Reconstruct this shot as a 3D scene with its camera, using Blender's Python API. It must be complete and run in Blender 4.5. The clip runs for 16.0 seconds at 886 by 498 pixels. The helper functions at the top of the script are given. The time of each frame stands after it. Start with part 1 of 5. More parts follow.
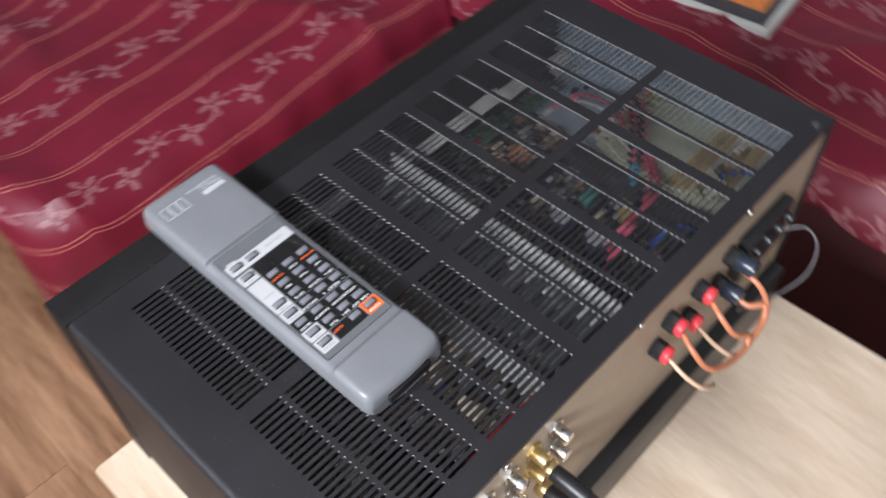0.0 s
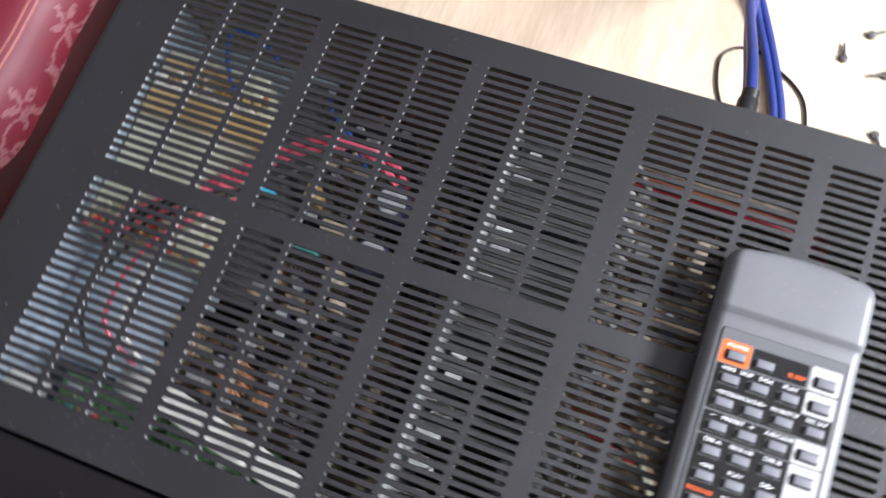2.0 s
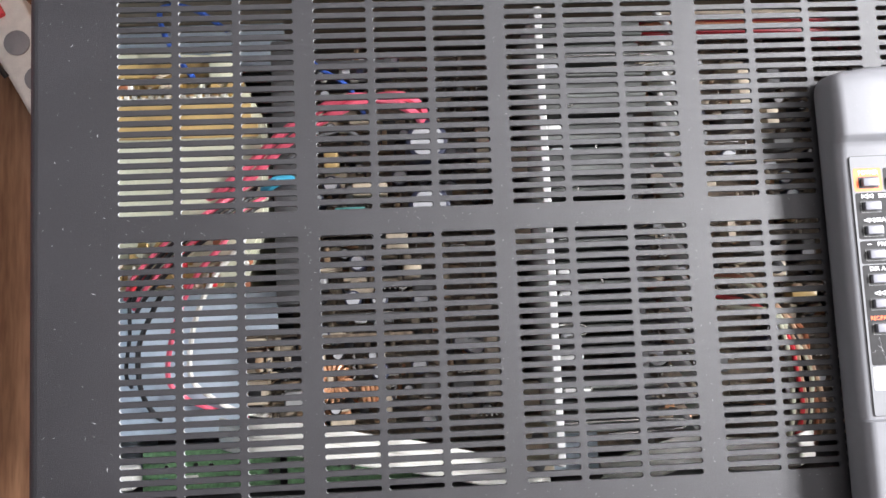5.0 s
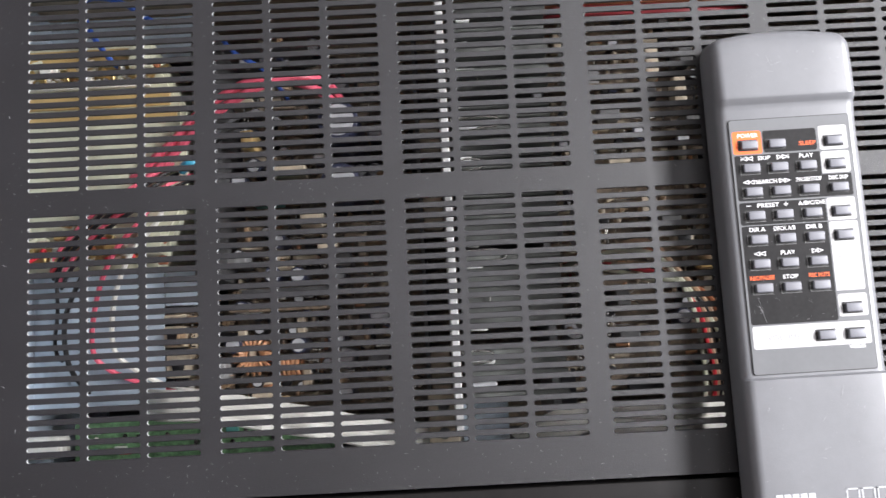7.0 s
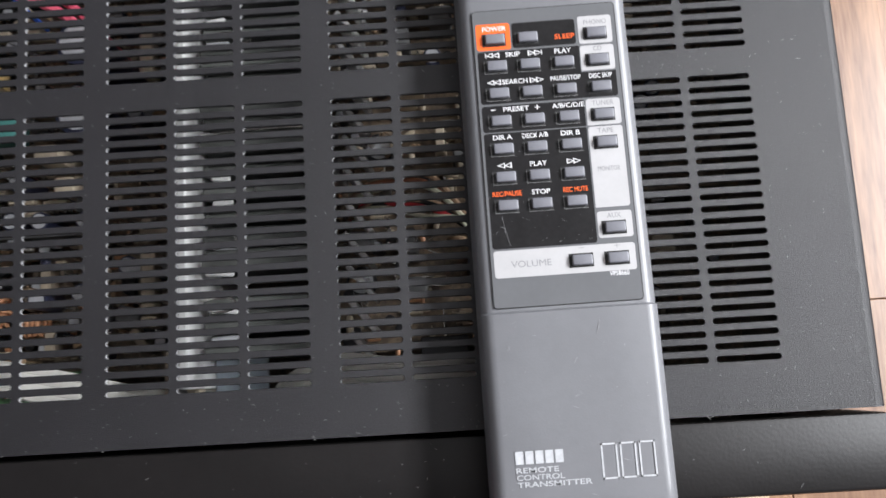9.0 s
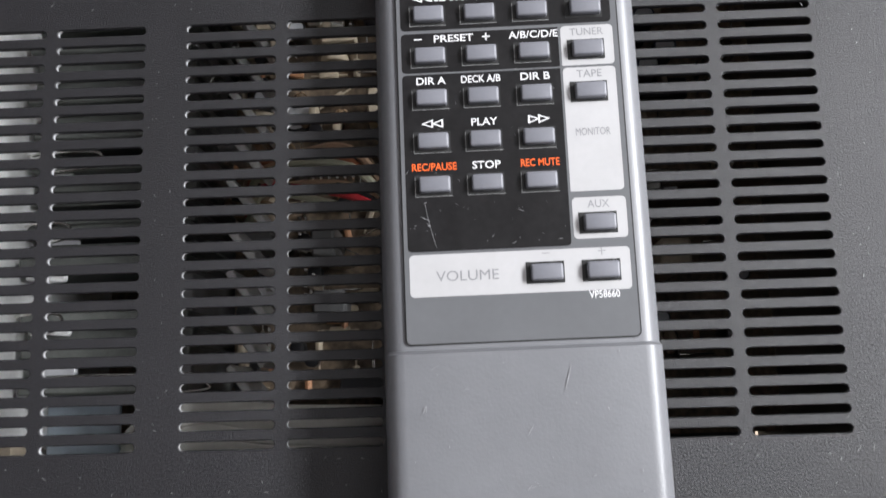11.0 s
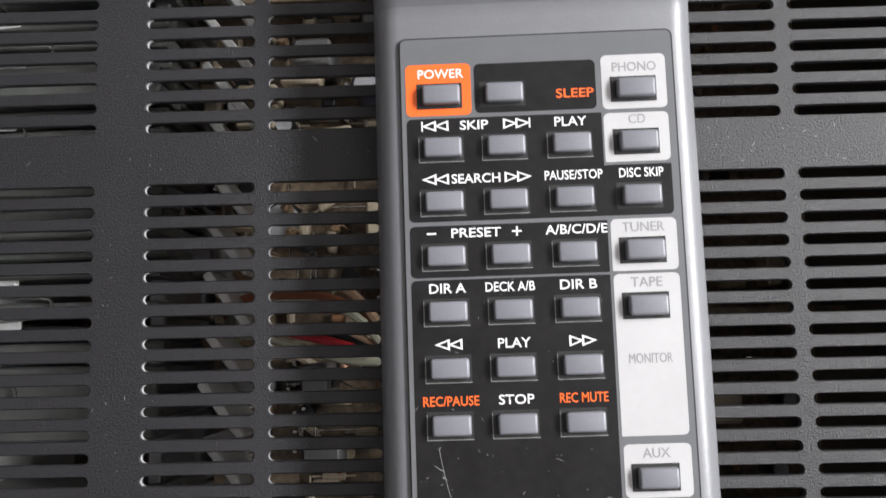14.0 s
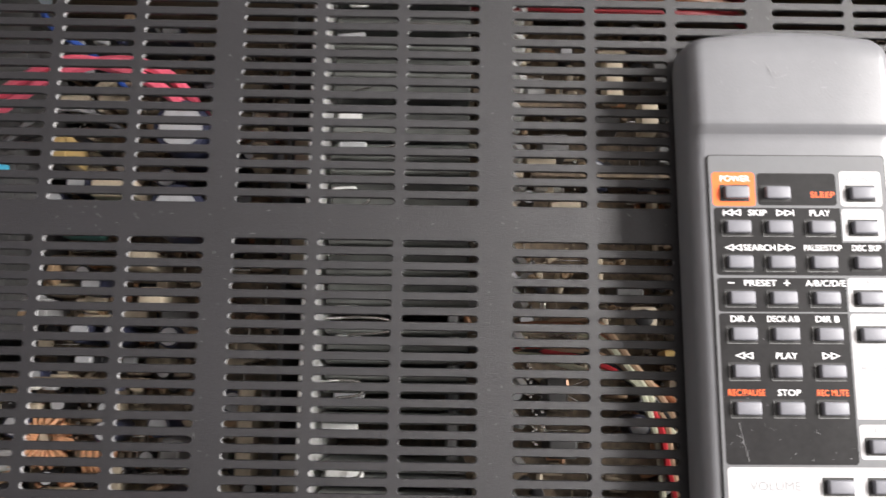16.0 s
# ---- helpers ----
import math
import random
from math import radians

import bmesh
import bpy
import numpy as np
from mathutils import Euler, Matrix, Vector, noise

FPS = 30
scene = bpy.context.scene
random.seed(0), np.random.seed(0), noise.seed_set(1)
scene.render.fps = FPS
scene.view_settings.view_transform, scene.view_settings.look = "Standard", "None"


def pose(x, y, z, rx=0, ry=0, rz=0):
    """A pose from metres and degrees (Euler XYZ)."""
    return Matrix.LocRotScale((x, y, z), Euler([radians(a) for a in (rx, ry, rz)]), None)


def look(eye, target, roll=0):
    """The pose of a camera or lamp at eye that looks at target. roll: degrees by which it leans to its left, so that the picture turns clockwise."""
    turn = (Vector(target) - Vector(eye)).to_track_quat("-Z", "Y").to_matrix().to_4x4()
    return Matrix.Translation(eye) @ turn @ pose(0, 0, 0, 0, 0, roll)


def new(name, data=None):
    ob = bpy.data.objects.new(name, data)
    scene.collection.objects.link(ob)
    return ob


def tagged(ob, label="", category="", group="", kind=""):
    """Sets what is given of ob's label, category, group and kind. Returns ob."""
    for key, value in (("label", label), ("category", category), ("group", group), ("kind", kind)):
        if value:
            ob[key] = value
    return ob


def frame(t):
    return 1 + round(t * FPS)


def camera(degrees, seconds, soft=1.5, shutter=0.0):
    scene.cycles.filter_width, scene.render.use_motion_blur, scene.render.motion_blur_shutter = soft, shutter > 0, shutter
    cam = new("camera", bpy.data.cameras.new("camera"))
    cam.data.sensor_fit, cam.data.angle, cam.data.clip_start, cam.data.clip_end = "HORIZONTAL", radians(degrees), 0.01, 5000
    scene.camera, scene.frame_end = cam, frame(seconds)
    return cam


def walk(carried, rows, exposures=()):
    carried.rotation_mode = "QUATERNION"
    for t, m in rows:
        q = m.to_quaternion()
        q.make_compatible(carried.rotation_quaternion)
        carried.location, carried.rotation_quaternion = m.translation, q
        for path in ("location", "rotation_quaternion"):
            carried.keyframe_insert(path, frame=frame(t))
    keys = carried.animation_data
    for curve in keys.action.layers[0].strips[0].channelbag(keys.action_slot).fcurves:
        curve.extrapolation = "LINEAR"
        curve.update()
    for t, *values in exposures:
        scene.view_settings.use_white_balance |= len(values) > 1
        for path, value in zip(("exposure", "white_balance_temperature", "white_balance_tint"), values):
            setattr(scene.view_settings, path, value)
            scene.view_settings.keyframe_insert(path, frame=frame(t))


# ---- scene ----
cam = camera(54.1, 16.0, shutter=0.3)
PATH = [
    (0, (0.483, 0.353, 1.055), (-0.403, -0.562, -0.487), -3.1),
    (0.3, (0.486, 0.285, 1.048), (-0.502, -0.211, -0.618), -7.4),
    (0.5, (0.459, 0.231, 1.033), (-0.534, 0.023, -0.691), -4.8),
    (0.7, (0.426, 0.166, 1.03), (-0.51, 0.208, -0.737), -1.3),
    (1, (0.402, 0.09, 1.03), (-0.474, 0.323, -0.753), -7.8),
    (1.2, (0.393, 0.032, 1.035), (-0.407, 0.412, -0.758), -10.9),
    (1.5, (0.36, 0.011, 1.031), (-0.292, 0.486, -0.8), -13.6),
    (2, (0.268, 0.038, 1.007), (-0.122, 0.555, -0.885), -17.1),
    (2.5, (0.173, 0.021, 1.01), (0.132, 0.572, -0.912), -3.6),
    (3, (0.163, -0.007, 0.989), (0.185, 0.571, -0.925), 1.6),
    (3.5, (0.149, 0.009, 0.952), (0.202, 0.543, -0.975), 3.0),
    (4, (0.14, 0.01, 0.969), (0.218, 0.515, -0.965), 6.4),
    (4.2, (0.138, 0.029, 0.993), (0.249, 0.409, -0.968), 13.8),
    (6.3, (0.1448, 0.088, 0.9926), (0.2555, 0.2282, -0.9994), 36.31),
    (6.5, (0.1647, 0.0697, 0.9969), (0.201, 0.27, -0.9927), 8.16),
    (7, (0.1989, 0.052, 1.0037), (0.2037, 0.2867, -0.9824), -1.79),
    (7.5, (0.2198, 0.0471, 1.0064), (0.237, 0.2985, -0.9777), 0.47),
    (8, (0.2368, 0.0347, 1.0022), (0.2541, 0.3115, -0.9785), -0.16),
    (8.5, (0.2645, 0.0142, 0.9852), (0.2767, 0.3754, -0.9818), -1.84),
    (9, (0.3023, 0.0148, 0.9453), (0.2747, 0.3243, -1.0304), -8.48),
    (9.2, (0.3093, 0.0018, 0.9233), (0.2658, 0.3337, -1.0485), -10.58),
    (11.3, (0.3268, 0.0383, 0.8403), (0.27, 0.3693, -1.1313), -11.55),
    (11.5, (0.3274, 0.0461, 0.8329), (0.2629, 0.3676, -1.14), -13.17),
    (12, (0.3274, 0.0533, 0.8182), (0.2693, 0.3594, -1.1574), -12.37),
    (12.5, (0.329, 0.0549, 0.8121), (0.2629, 0.3626, -1.1629), -13.62),
    (13, (0.3271, 0.0572, 0.8118), (0.2608, 0.3554, -1.1648), -13.83),
    (13.5, (0.3244, 0.0705, 0.8165), (0.2705, 0.3251, -1.1665), -13.38),
    (14, (0.3226, 0.0822, 0.8198), (0.2738, 0.3077, -1.1668), -13.57),
    (14.5, (0.3187, 0.0921, 0.8256), (0.2899, 0.3014, -1.1632), -9.13),
    (15, (0.3084, 0.0941, 0.8374), (0.3105, 0.3067, -1.1512), -0.75),
    (15.5, (0.2851, 0.0785, 0.8673), (0.2455, 0.375, -1.1102), -8.36),
    (16, (0.2423, 0.0701, 0.8956), (0.2512, 0.4165, -1.0741), 2.34),
]
walk(cam, [(t, look(eye, target, roll)) for t, eye, target, roll in PATH], exposures=((0, -0.14, 6520, 14), (0.5, -1.02, 7410, 15), (0.8, -0.55, 7110, 15), (1.0, -0.05, 6810, 15), (1.5, -0.13, 6520, 15), (2.0, 0.27, 6560, 15), (2.5, 0.46, 6720, 15), (3.5, 1.0, 6860, 16), (4.2, 1.05, 6860, 16), (6.3, 0.73, 6910, 16), (7.0, 0.4, 6910, 16), (8.0, 0.2, 6910, 16), (8.5, 0.16, 6910, 16), (9.0, -0.14, 6770, 14), (9.6, -0.2, 6770, 14), (11.3, -0.2, 6830, 14), (12.5, -0.16, 6870, 14), (13.2, -0.16, 6890, 14), (14.0, -0.16, 7020, 14), (14.5, 0.03, 7080, 14), (15.5, 0.18, 7280, 15), (16, 0.39, 7420, 16)))

# ---- light ----
world = bpy.data.worlds.new("world")
scene.world = world
world.use_nodes = True
sky = world.node_tree.nodes.new("ShaderNodeTexSky")
sky.sky_type, sky.sun_disc = "NISHITA", False
sky.sun_elevation, sky.sun_rotation = radians(42), radians(20)
world.node_tree.links.new(sky.outputs["Color"], world.node_tree.nodes["Background"].inputs["Color"])
world.node_tree.nodes["Background"].inputs["Strength"].default_value = 0.1

TOP = 0.66        # top of the receiver's cover
DESK = 0.44      # table top
WIN_X, WIN_Y0, WIN_Y1, WIN_Z0, WIN_Z1 = 1.9, -0.25, 1.25, 1.58, 2.14

lamp = bpy.data.lights.new("window_light", "AREA")
lamp.shape, lamp.size, lamp.size_y = "RECTANGLE", WIN_Y1 - WIN_Y0 - 0.1, WIN_Z1 - WIN_Z0 - 0.1
lamp.energy, lamp.color = 165, (0.88, 0.945, 1.0)
lamp_ob = new("window_light", lamp)
lamp_ob.matrix_world = look((WIN_X + 0.04, (WIN_Y0 + WIN_Y1) / 2, (WIN_Z0 + WIN_Z1) / 2), (0, (WIN_Y0 + WIN_Y1) / 2, (WIN_Z0 + WIN_Z1) / 2))


# ---- materials ----
def material(name, color, rough=0.5, metal=0.0, var=0.12, scale=40, bump=0.0, bump_scale=400, grain=0.0, grain_scale=900,
             spec=0.5, alpha=None, coat=0.0, random_tint=0.0, stretch=None, speckle=0.5):
    """A node material: colour varied at two scales, gloss varied with it, fine relief."""
    m = bpy.data.materials.new(name)
    m.use_nodes = True
    nt = m.node_tree
    b = nt.nodes["Principled BSDF"]
    b.inputs["Metallic"].default_value = metal
    b.inputs["Specular IOR Level"].default_value = spec
    b.inputs["Coat Weight"].default_value = coat
    tc = nt.nodes.new("ShaderNodeTexCoord")
    co = tc.outputs["Object"]
    if stretch:
        mp = nt.nodes.new("ShaderNodeMapping")
        mp.inputs["Scale"].default_value = stretch
        nt.links.new(co, mp.inputs["Vector"])
        co = mp.outputs["Vector"]

    def noise_tex(s, detail=4):
        n = nt.nodes.new("ShaderNodeTexNoise")
        n.inputs["Scale"].default_value, n.inputs["Detail"].default_value = s, detail
        nt.links.new(co, n.inputs["Vector"])
        return n.outputs["Fac"]
    big, small = noise_tex(scale), noise_tex(grain_scale if grain else scale * 9)
    ramp = nt.nodes.new("ShaderNodeMapRange")
    nt.links.new(big, ramp.inputs["Value"])
    ramp.inputs["From Min"].default_value, ramp.inputs["From Max"].default_value = 0.25, 0.75
    ramp.inputs["To Min"].default_value, ramp.inputs["To Max"].default_value = 1 - var, 1 + var
    r2 = nt.nodes.new("ShaderNodeMapRange")
    nt.links.new(small, r2.inputs["Value"])
    r2.inputs["From Min"].default_value, r2.inputs["From Max"].default_value = 0.25, 0.75
    g = grain if grain else var * 0.5
    r2.inputs["To Min"].default_value, r2.inputs["To Max"].default_value = 1 - g, 1 + g
    mul = nt.nodes.new("ShaderNodeMath")
    mul.operation = "MULTIPLY"
    nt.links.new(ramp.outputs[0], mul.inputs[0])
    nt.links.new(r2.outputs[0], mul.inputs[1])
    out = mul.outputs[0]
    if random_tint:
        oi = nt.nodes.new("ShaderNodeObjectInfo")
        r3 = nt.nodes.new("ShaderNodeMapRange")
        r3.inputs["To Min"].default_value, r3.inputs["To Max"].default_value = 1 - random_tint, 1 + random_tint
        nt.links.new(oi.outputs["Random"], r3.inputs["Value"])
        m3 = nt.nodes.new("ShaderNodeMath")
        m3.operation = "MULTIPLY"
        nt.links.new(out, m3.inputs[0])
        nt.links.new(r3.outputs[0], m3.inputs[1])
        out = m3.outputs[0]
    mix = nt.nodes.new("ShaderNodeVectorMath")
    mix.operation = "SCALE"
    mix.inputs[0].default_value = color
    nt.links.new(out, mix.inputs["Scale"])
    nt.links.new(mix.outputs[0], b.inputs["Base Color"])
    rr = nt.nodes.new("ShaderNodeMapRange")
    nt.links.new(big, rr.inputs["Value"])
    rr.inputs["To Min"].default_value, rr.inputs["To Max"].default_value = max(0.03, rough * 0.85), min(1, rough * 1.15)
    nt.links.new(rr.outputs[0], b.inputs["Roughness"])
    if bump:
        bn = nt.nodes.new("ShaderNodeBump")
        bn.inputs["Strength"].default_value, bn.inputs["Distance"].default_value = bump, (0.4 if speckle == 0.5 else 0.9) / bump_scale
        relief = noise_tex(bump_scale, 3 if speckle == 0.5 else 4)
        relief.node.inputs["Roughness"].default_value = speckle
        nt.links.new(relief, bn.inputs["Height"])
        nt.links.new(bn.outputs[0], b.inputs["Normal"])
    if alpha is not None:
        b.inputs["Transmission Weight"].default_value = alpha
    return m


def wood_material(name, dark, light, scale, stretch, rough, contrast=1.0):
    """Wood: long wavy grain, pores, and a tint for each board."""
    m = bpy.data.materials.new(name)
    m.use_nodes = True
    nt = m.node_tree
    b = nt.nodes["Principled BSDF"]
    b.inputs["Roughness"].default_value = rough
    tc = nt.nodes.new("ShaderNodeTexCoord")
    mp = nt.nodes.new("ShaderNodeMapping")
    mp.inputs["Scale"].default_value = stretch
    nt.links.new(tc.outputs["Object"], mp.inputs["Vector"])
    oi = nt.nodes.new("ShaderNodeObjectInfo")
    n1 = nt.nodes.new("ShaderNodeTexNoise")
    n1.noise_dimensions = "4D"
    n1.inputs["Scale"].default_value, n1.inputs["Detail"].default_value, n1.inputs["Distortion"].default_value = scale, 7, 0.6
    n1.inputs["Roughness"].default_value = 0.6
    nt.links.new(mp.outputs[0], n1.inputs["Vector"])
    wm = nt.nodes.new("ShaderNodeMath")
    wm.operation = "MULTIPLY"
    wm.inputs[1].default_value = 20
    nt.links.new(oi.outputs["Random"], wm.inputs[0])
    nt.links.new(wm.outputs[0], n1.inputs["W"])
    n2 = nt.nodes.new("ShaderNodeTexNoise")
    n2.inputs["Scale"].default_value, n2.inputs["Detail"].default_value = scale * 7, 3
    nt.links.new(mp.outputs[0], n2.inputs["Vector"])
    ad = nt.nodes.new("ShaderNodeMath")
    ad.operation = "MULTIPLY_ADD"
    ad.inputs[1].default_value = 0.35
    nt.links.new(n2.outputs["Fac"], ad.inputs[0])
    nt.links.new(n1.outputs["Fac"], ad.inputs[2])
    cr = nt.nodes.new("ShaderNodeValToRGB")
    cr.color_ramp.elements[0].position, cr.color_ramp.elements[1].position = 0.68 - 0.24 / contrast, 0.68 + 0.2 / contrast
    cr.color_ramp.elements[0].color, cr.color_ramp.elements[1].color = (*dark, 1), (*light, 1)
    nt.links.new(ad.outputs[0], cr.inputs[0])
    hs = nt.nodes.new("ShaderNodeHueSaturation")
    mr = nt.nodes.new("ShaderNodeMapRange")
    mr.inputs["To Min"].default_value, mr.inputs["To Max"].default_value = 0.88, 1.1
    nt.links.new(oi.outputs["Random"], mr.inputs["Value"])
    nt.links.new(mr.outputs[0], hs.inputs["Value"])
    nt.links.new(cr.outputs[0], hs.inputs["Color"])
    nt.links.new(hs.outputs[0], b.inputs["Base Color"])
    bn = nt.nodes.new("ShaderNodeBump")
    bn.inputs["Strength"].default_value, bn.inputs["Distance"].default_value = 0.15, 0.0004
    nt.links.new(n2.outputs["Fac"], bn.inputs["Height"])
    nt.links.new(bn.outputs[0], b.inputs["Normal"])
    return m


M_COVER = material("black_powder_coat", (0.0082, 0.0077, 0.0098), 0.48, var=0.2, scale=22, grain=0.6, grain_scale=2000, bump=0.6, bump_scale=2700, spec=0.6, speckle=0.62)
M_PANEL = material("black_plastic_panel", (0.010, 0.009, 0.009), 0.4, var=0.15, scale=30, bump=0.1, bump_scale=900, spec=0.2)
M_DARK = material("dark_interior_steel", (0.10, 0.10, 0.10), 0.5, metal=0.3, var=0.3, scale=60)
M_REMOTE = material("grey_abs_plastic", (0.168, 0.171, 0.182), 0.36, var=0.06, scale=35, bump=0.12, bump_scale=1600)
M_FACE = material("grey_keypad_film", (0.114, 0.117, 0.124), 0.42, var=0.06, scale=50, bump=0.05, bump_scale=1800)
M_BLACKFILM = material("black_keypad_print", (0.012, 0.0115, 0.012), 0.34, var=0.2, scale=120, grain=0.25, grain_scale=600, spec=0.22)
M_WHITEFILM = material("white_keypad_print", (0.45, 0.445, 0.45), 0.45, var=0.04, scale=90)
M_ORANGE = material("orange_keypad_print", (0.86, 0.13, 0.02), 0.4, var=0.06, scale=90)
M_KEY = material("grey_key_plastic", (0.172, 0.175, 0.197), 0.42, var=0.06, scale=200, bump=0.08, bump_scale=1800, random_tint=0.05)
# near-black colour for the shade in gaps round keys and keypad
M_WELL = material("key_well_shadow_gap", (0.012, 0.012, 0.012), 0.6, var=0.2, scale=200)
M_INKW = material("white_ink", (0.75, 0.75, 0.76), 0.5, var=0.1, scale=700)
M_INKG = material("grey_ink", (0.25, 0.25, 0.26), 0.5, var=0.1, scale=700)
M_INKS = material("silver_ink", (0.48, 0.49, 0.51), 0.45, var=0.12, scale=700)
M_DUST = material("pale_dust_and_scratches", (0.16, 0.16, 0.16), 0.7, var=0.3, scale=900)
M_DESK = wood_material("pale_oak_laminate", (0.45, 0.325, 0.225), (0.68, 0.555, 0.43), 9, (7.0, 0.9, 7.0), 0.45, contrast=0.85)
M_FLOOR = wood_material("brown_oak_floor", (0.155, 0.068, 0.034), (0.47, 0.265, 0.15), 4, (8.0, 0.8, 8.0), 0.32, contrast=1.15)
M_EDGE = material("beige_edge_band", (0.55, 0.42, 0.28), 0.5, var=0.1, scale=60)
M_WALL = material("grey_wall_paint", (0.27, 0.267, 0.268), 0.8, var=0.05, scale=3, bump=0.1, bump_scale=120)
M_CEIL = material("grey_ceiling_paint", (0.36, 0.357, 0.36), 0.85, var=0.04, scale=2, bump=0.1, bump_scale=150)
M_PCB = material("green_circuit_board", (0.14, 0.28, 0.14), 0.35, var=0.4, scale=160, grain=0.5, grain_scale=700)
M_PCBB = material("brown_circuit_board", (0.20, 0.15, 0.105), 0.45, var=0.4, scale=120, grain=0.5, grain_scale=500)
M_FIN = material("dull_grey_aluminium", (0.16, 0.168, 0.158), 0.5, metal=0.3, var=0.25, scale=140, random_tint=0.4)
M_ALU = material("grey_aluminium", (0.42, 0.43, 0.44), 0.4, metal=0.6, var=0.15, scale=80)
M_ALUW = material("bare_aluminium_edge", (0.86, 0.86, 0.85), 0.5, metal=0.1, var=0.12, scale=90)
M_CREAM = material("cream_insulation_paper", (0.66, 0.66, 0.51), 0.55, var=0.12, scale=70)
M_YELLOW = material("yellow_polyester_tape", (0.58, 0.40, 0.17), 0.3, var=0.12, scale=80)
M_BRASS = material("tinned_brass", (0.62, 0.45, 0.20), 0.3, metal=0.9, var=0.2, scale=200)
M_NICKEL = material("nickel_plating", (0.66, 0.65, 0.62), 0.22, metal=1.0, var=0.1, scale=200)
M_POST = material("blue_black_plastic", (0.018, 0.024, 0.038), 0.25, var=0.2, scale=200)
M_COPPER = material("enamelled_copper", (0.70, 0.36, 0.20), 0.35, metal=0.15, var=0.25, scale=400)
M_WHITE = material("white_pvc", (0.86, 0.84, 0.78), 0.45, var=0.08, scale=90)
M_RED = material("red_pvc", (0.72, 0.045, 0.06), 0.4, var=0.1, scale=90)
M_PINK = material("red_wire_sleeve", (0.93, 0.15, 0.23), 0.38, var=0.12, scale=120)
M_BLACK = material("black_pvc", (0.012, 0.012, 0.013), 0.38, var=0.2, scale=90)
M_BLUE = material("blue_cable_jacket", (0.018, 0.036, 0.19), 0.42, var=0.15, scale=120, bump=0.2, bump_scale=1200)
M_SKY = material("light_blue_wire", (0.05, 0.42, 0.62), 0.4, var=0.1, scale=100)
M_TEAL = material("teal_cable_jacket", (0.02, 0.36, 0.28), 0.42, var=0.1, scale=90)
M_BROWN = material("copper_tinted_speaker_wire", (0.42, 0.15, 0.075), 0.35, var=0.15, scale=150)
M_TAN = material("tan_ceramic", (0.58, 0.49, 0.37), 0.6, var=0.2, scale=150, random_tint=0.15)
M_CAPB = material("black_capacitor_sleeve", (0.012, 0.012, 0.014), 0.3, var=0.2, scale=120)
M_CAPBLUE = material("blue_capacitor_sleeve", (0.035, 0.04, 0.075), 0.3, var=0.2, scale=120)
M_CAPTOP = material("aluminium_can_top", (0.66, 0.67, 0.70), 0.45, metal=0.3, var=0.12, scale=200)
M_PLATE = material("pale_zinc_plate", (0.50, 0.585, 0.67), 0.45, metal=0.15, var=0.12, scale=40, bump=0.05, bump_scale=600)
M_TEALP = material("teal_plastic", (0.10, 0.34, 0.31), 0.4, var=0.1, scale=100)
M_BLUEW = material("blue_wire", (0.04, 0.12, 0.50), 0.4, var=0.1, scale=100)
M_NAVY = material("navy_cable_jacket", (0.012, 0.013, 0.065), 0.45, var=0.15, scale=120, bump=0.2, bump_scale=900)
M_TANW = material("pale_wire", (0.55, 0.36, 0.24), 0.4, var=0.15, scale=150)
M_GREYC = material("grey_pvc", (0.22, 0.22, 0.23), 0.4, var=0.1, scale=90)
M_PINKP = material("pink_print", (0.62, 0.14, 0.22), 0.45, var=0.35, scale=90)
M_DARKP = material("dark_print", (0.05, 0.045, 0.05), 0.4, var=0.4, scale=120)
M_GREYINK = material("grey_brown_print", (0.13, 0.105, 0.11), 0.45, var=0.4, scale=150)
M_GREYP = material("grey_cassette_plastic", (0.3, 0.3, 0.31), 0.4, var=0.1, scale=60)
M_ORANGEP = material("orange_brown_print", (0.62, 0.20, 0.05), 0.45, var=0.3, scale=60)
M_SKYP = material("bright_blue_enamel", (0.03, 0.30, 0.75), 0.35, var=0.1, scale=60)
M_CARD = material("brown_cardboard", (0.42, 0.29, 0.17), 0.8, var=0.12, scale=30, bump=0.15, bump_scale=300)
M_CLEAR = material("clear_polystyrene", (0.95, 0.96, 0.97), 0.06, var=0.01, scale=20, alpha=1.0)
M_SCUFF = material("pale_scuff", (0.26, 0.26, 0.27), 0.6, var=0.3, scale=900)
# pale metal carrying the window's glint on the slots' left ends
M_SLOTGLINT = material("bare_slot_end_glint", (0.62, 0.62, 0.63), 0.38, metal=0.5, var=0.35, scale=300)
M_FRAME = material("off_white_frame_paint", (0.46, 0.46, 0.43), 0.45, var=0.08, scale=60)
M_WORNLIP = material("worn_pale_film_edge", (0.20, 0.20, 0.20), 0.6, var=0.45, scale=700)
M_AERIAL = material("dark_grey_pvc", (0.09, 0.085, 0.09), 0.4, var=0.1, scale=90)
M_MAROON = material("dark_red_wire", (0.34, 0.02, 0.03), 0.45, var=0.2, scale=120)
M_TANB = material("brown_lacquer", (0.30, 0.20, 0.12), 0.45, var=0.3, scale=150, random_tint=0.5)
M_GREYBOX = material("grey_moulded_plastic", (0.24, 0.24, 0.24), 0.5, var=0.15, scale=100, random_tint=0.6)
# maroon made darker for the deep shade on the sofa's front
M_SOFABASE = material("shaded_maroon_upholstery", (0.050, 0.006, 0.007), 0.8, var=0.25, scale=30, bump=0.3, bump_scale=500)
M_BEIGE = material("beige_rear_panel_paint", (0.36, 0.28, 0.20), 0.5, var=0.08, scale=50)


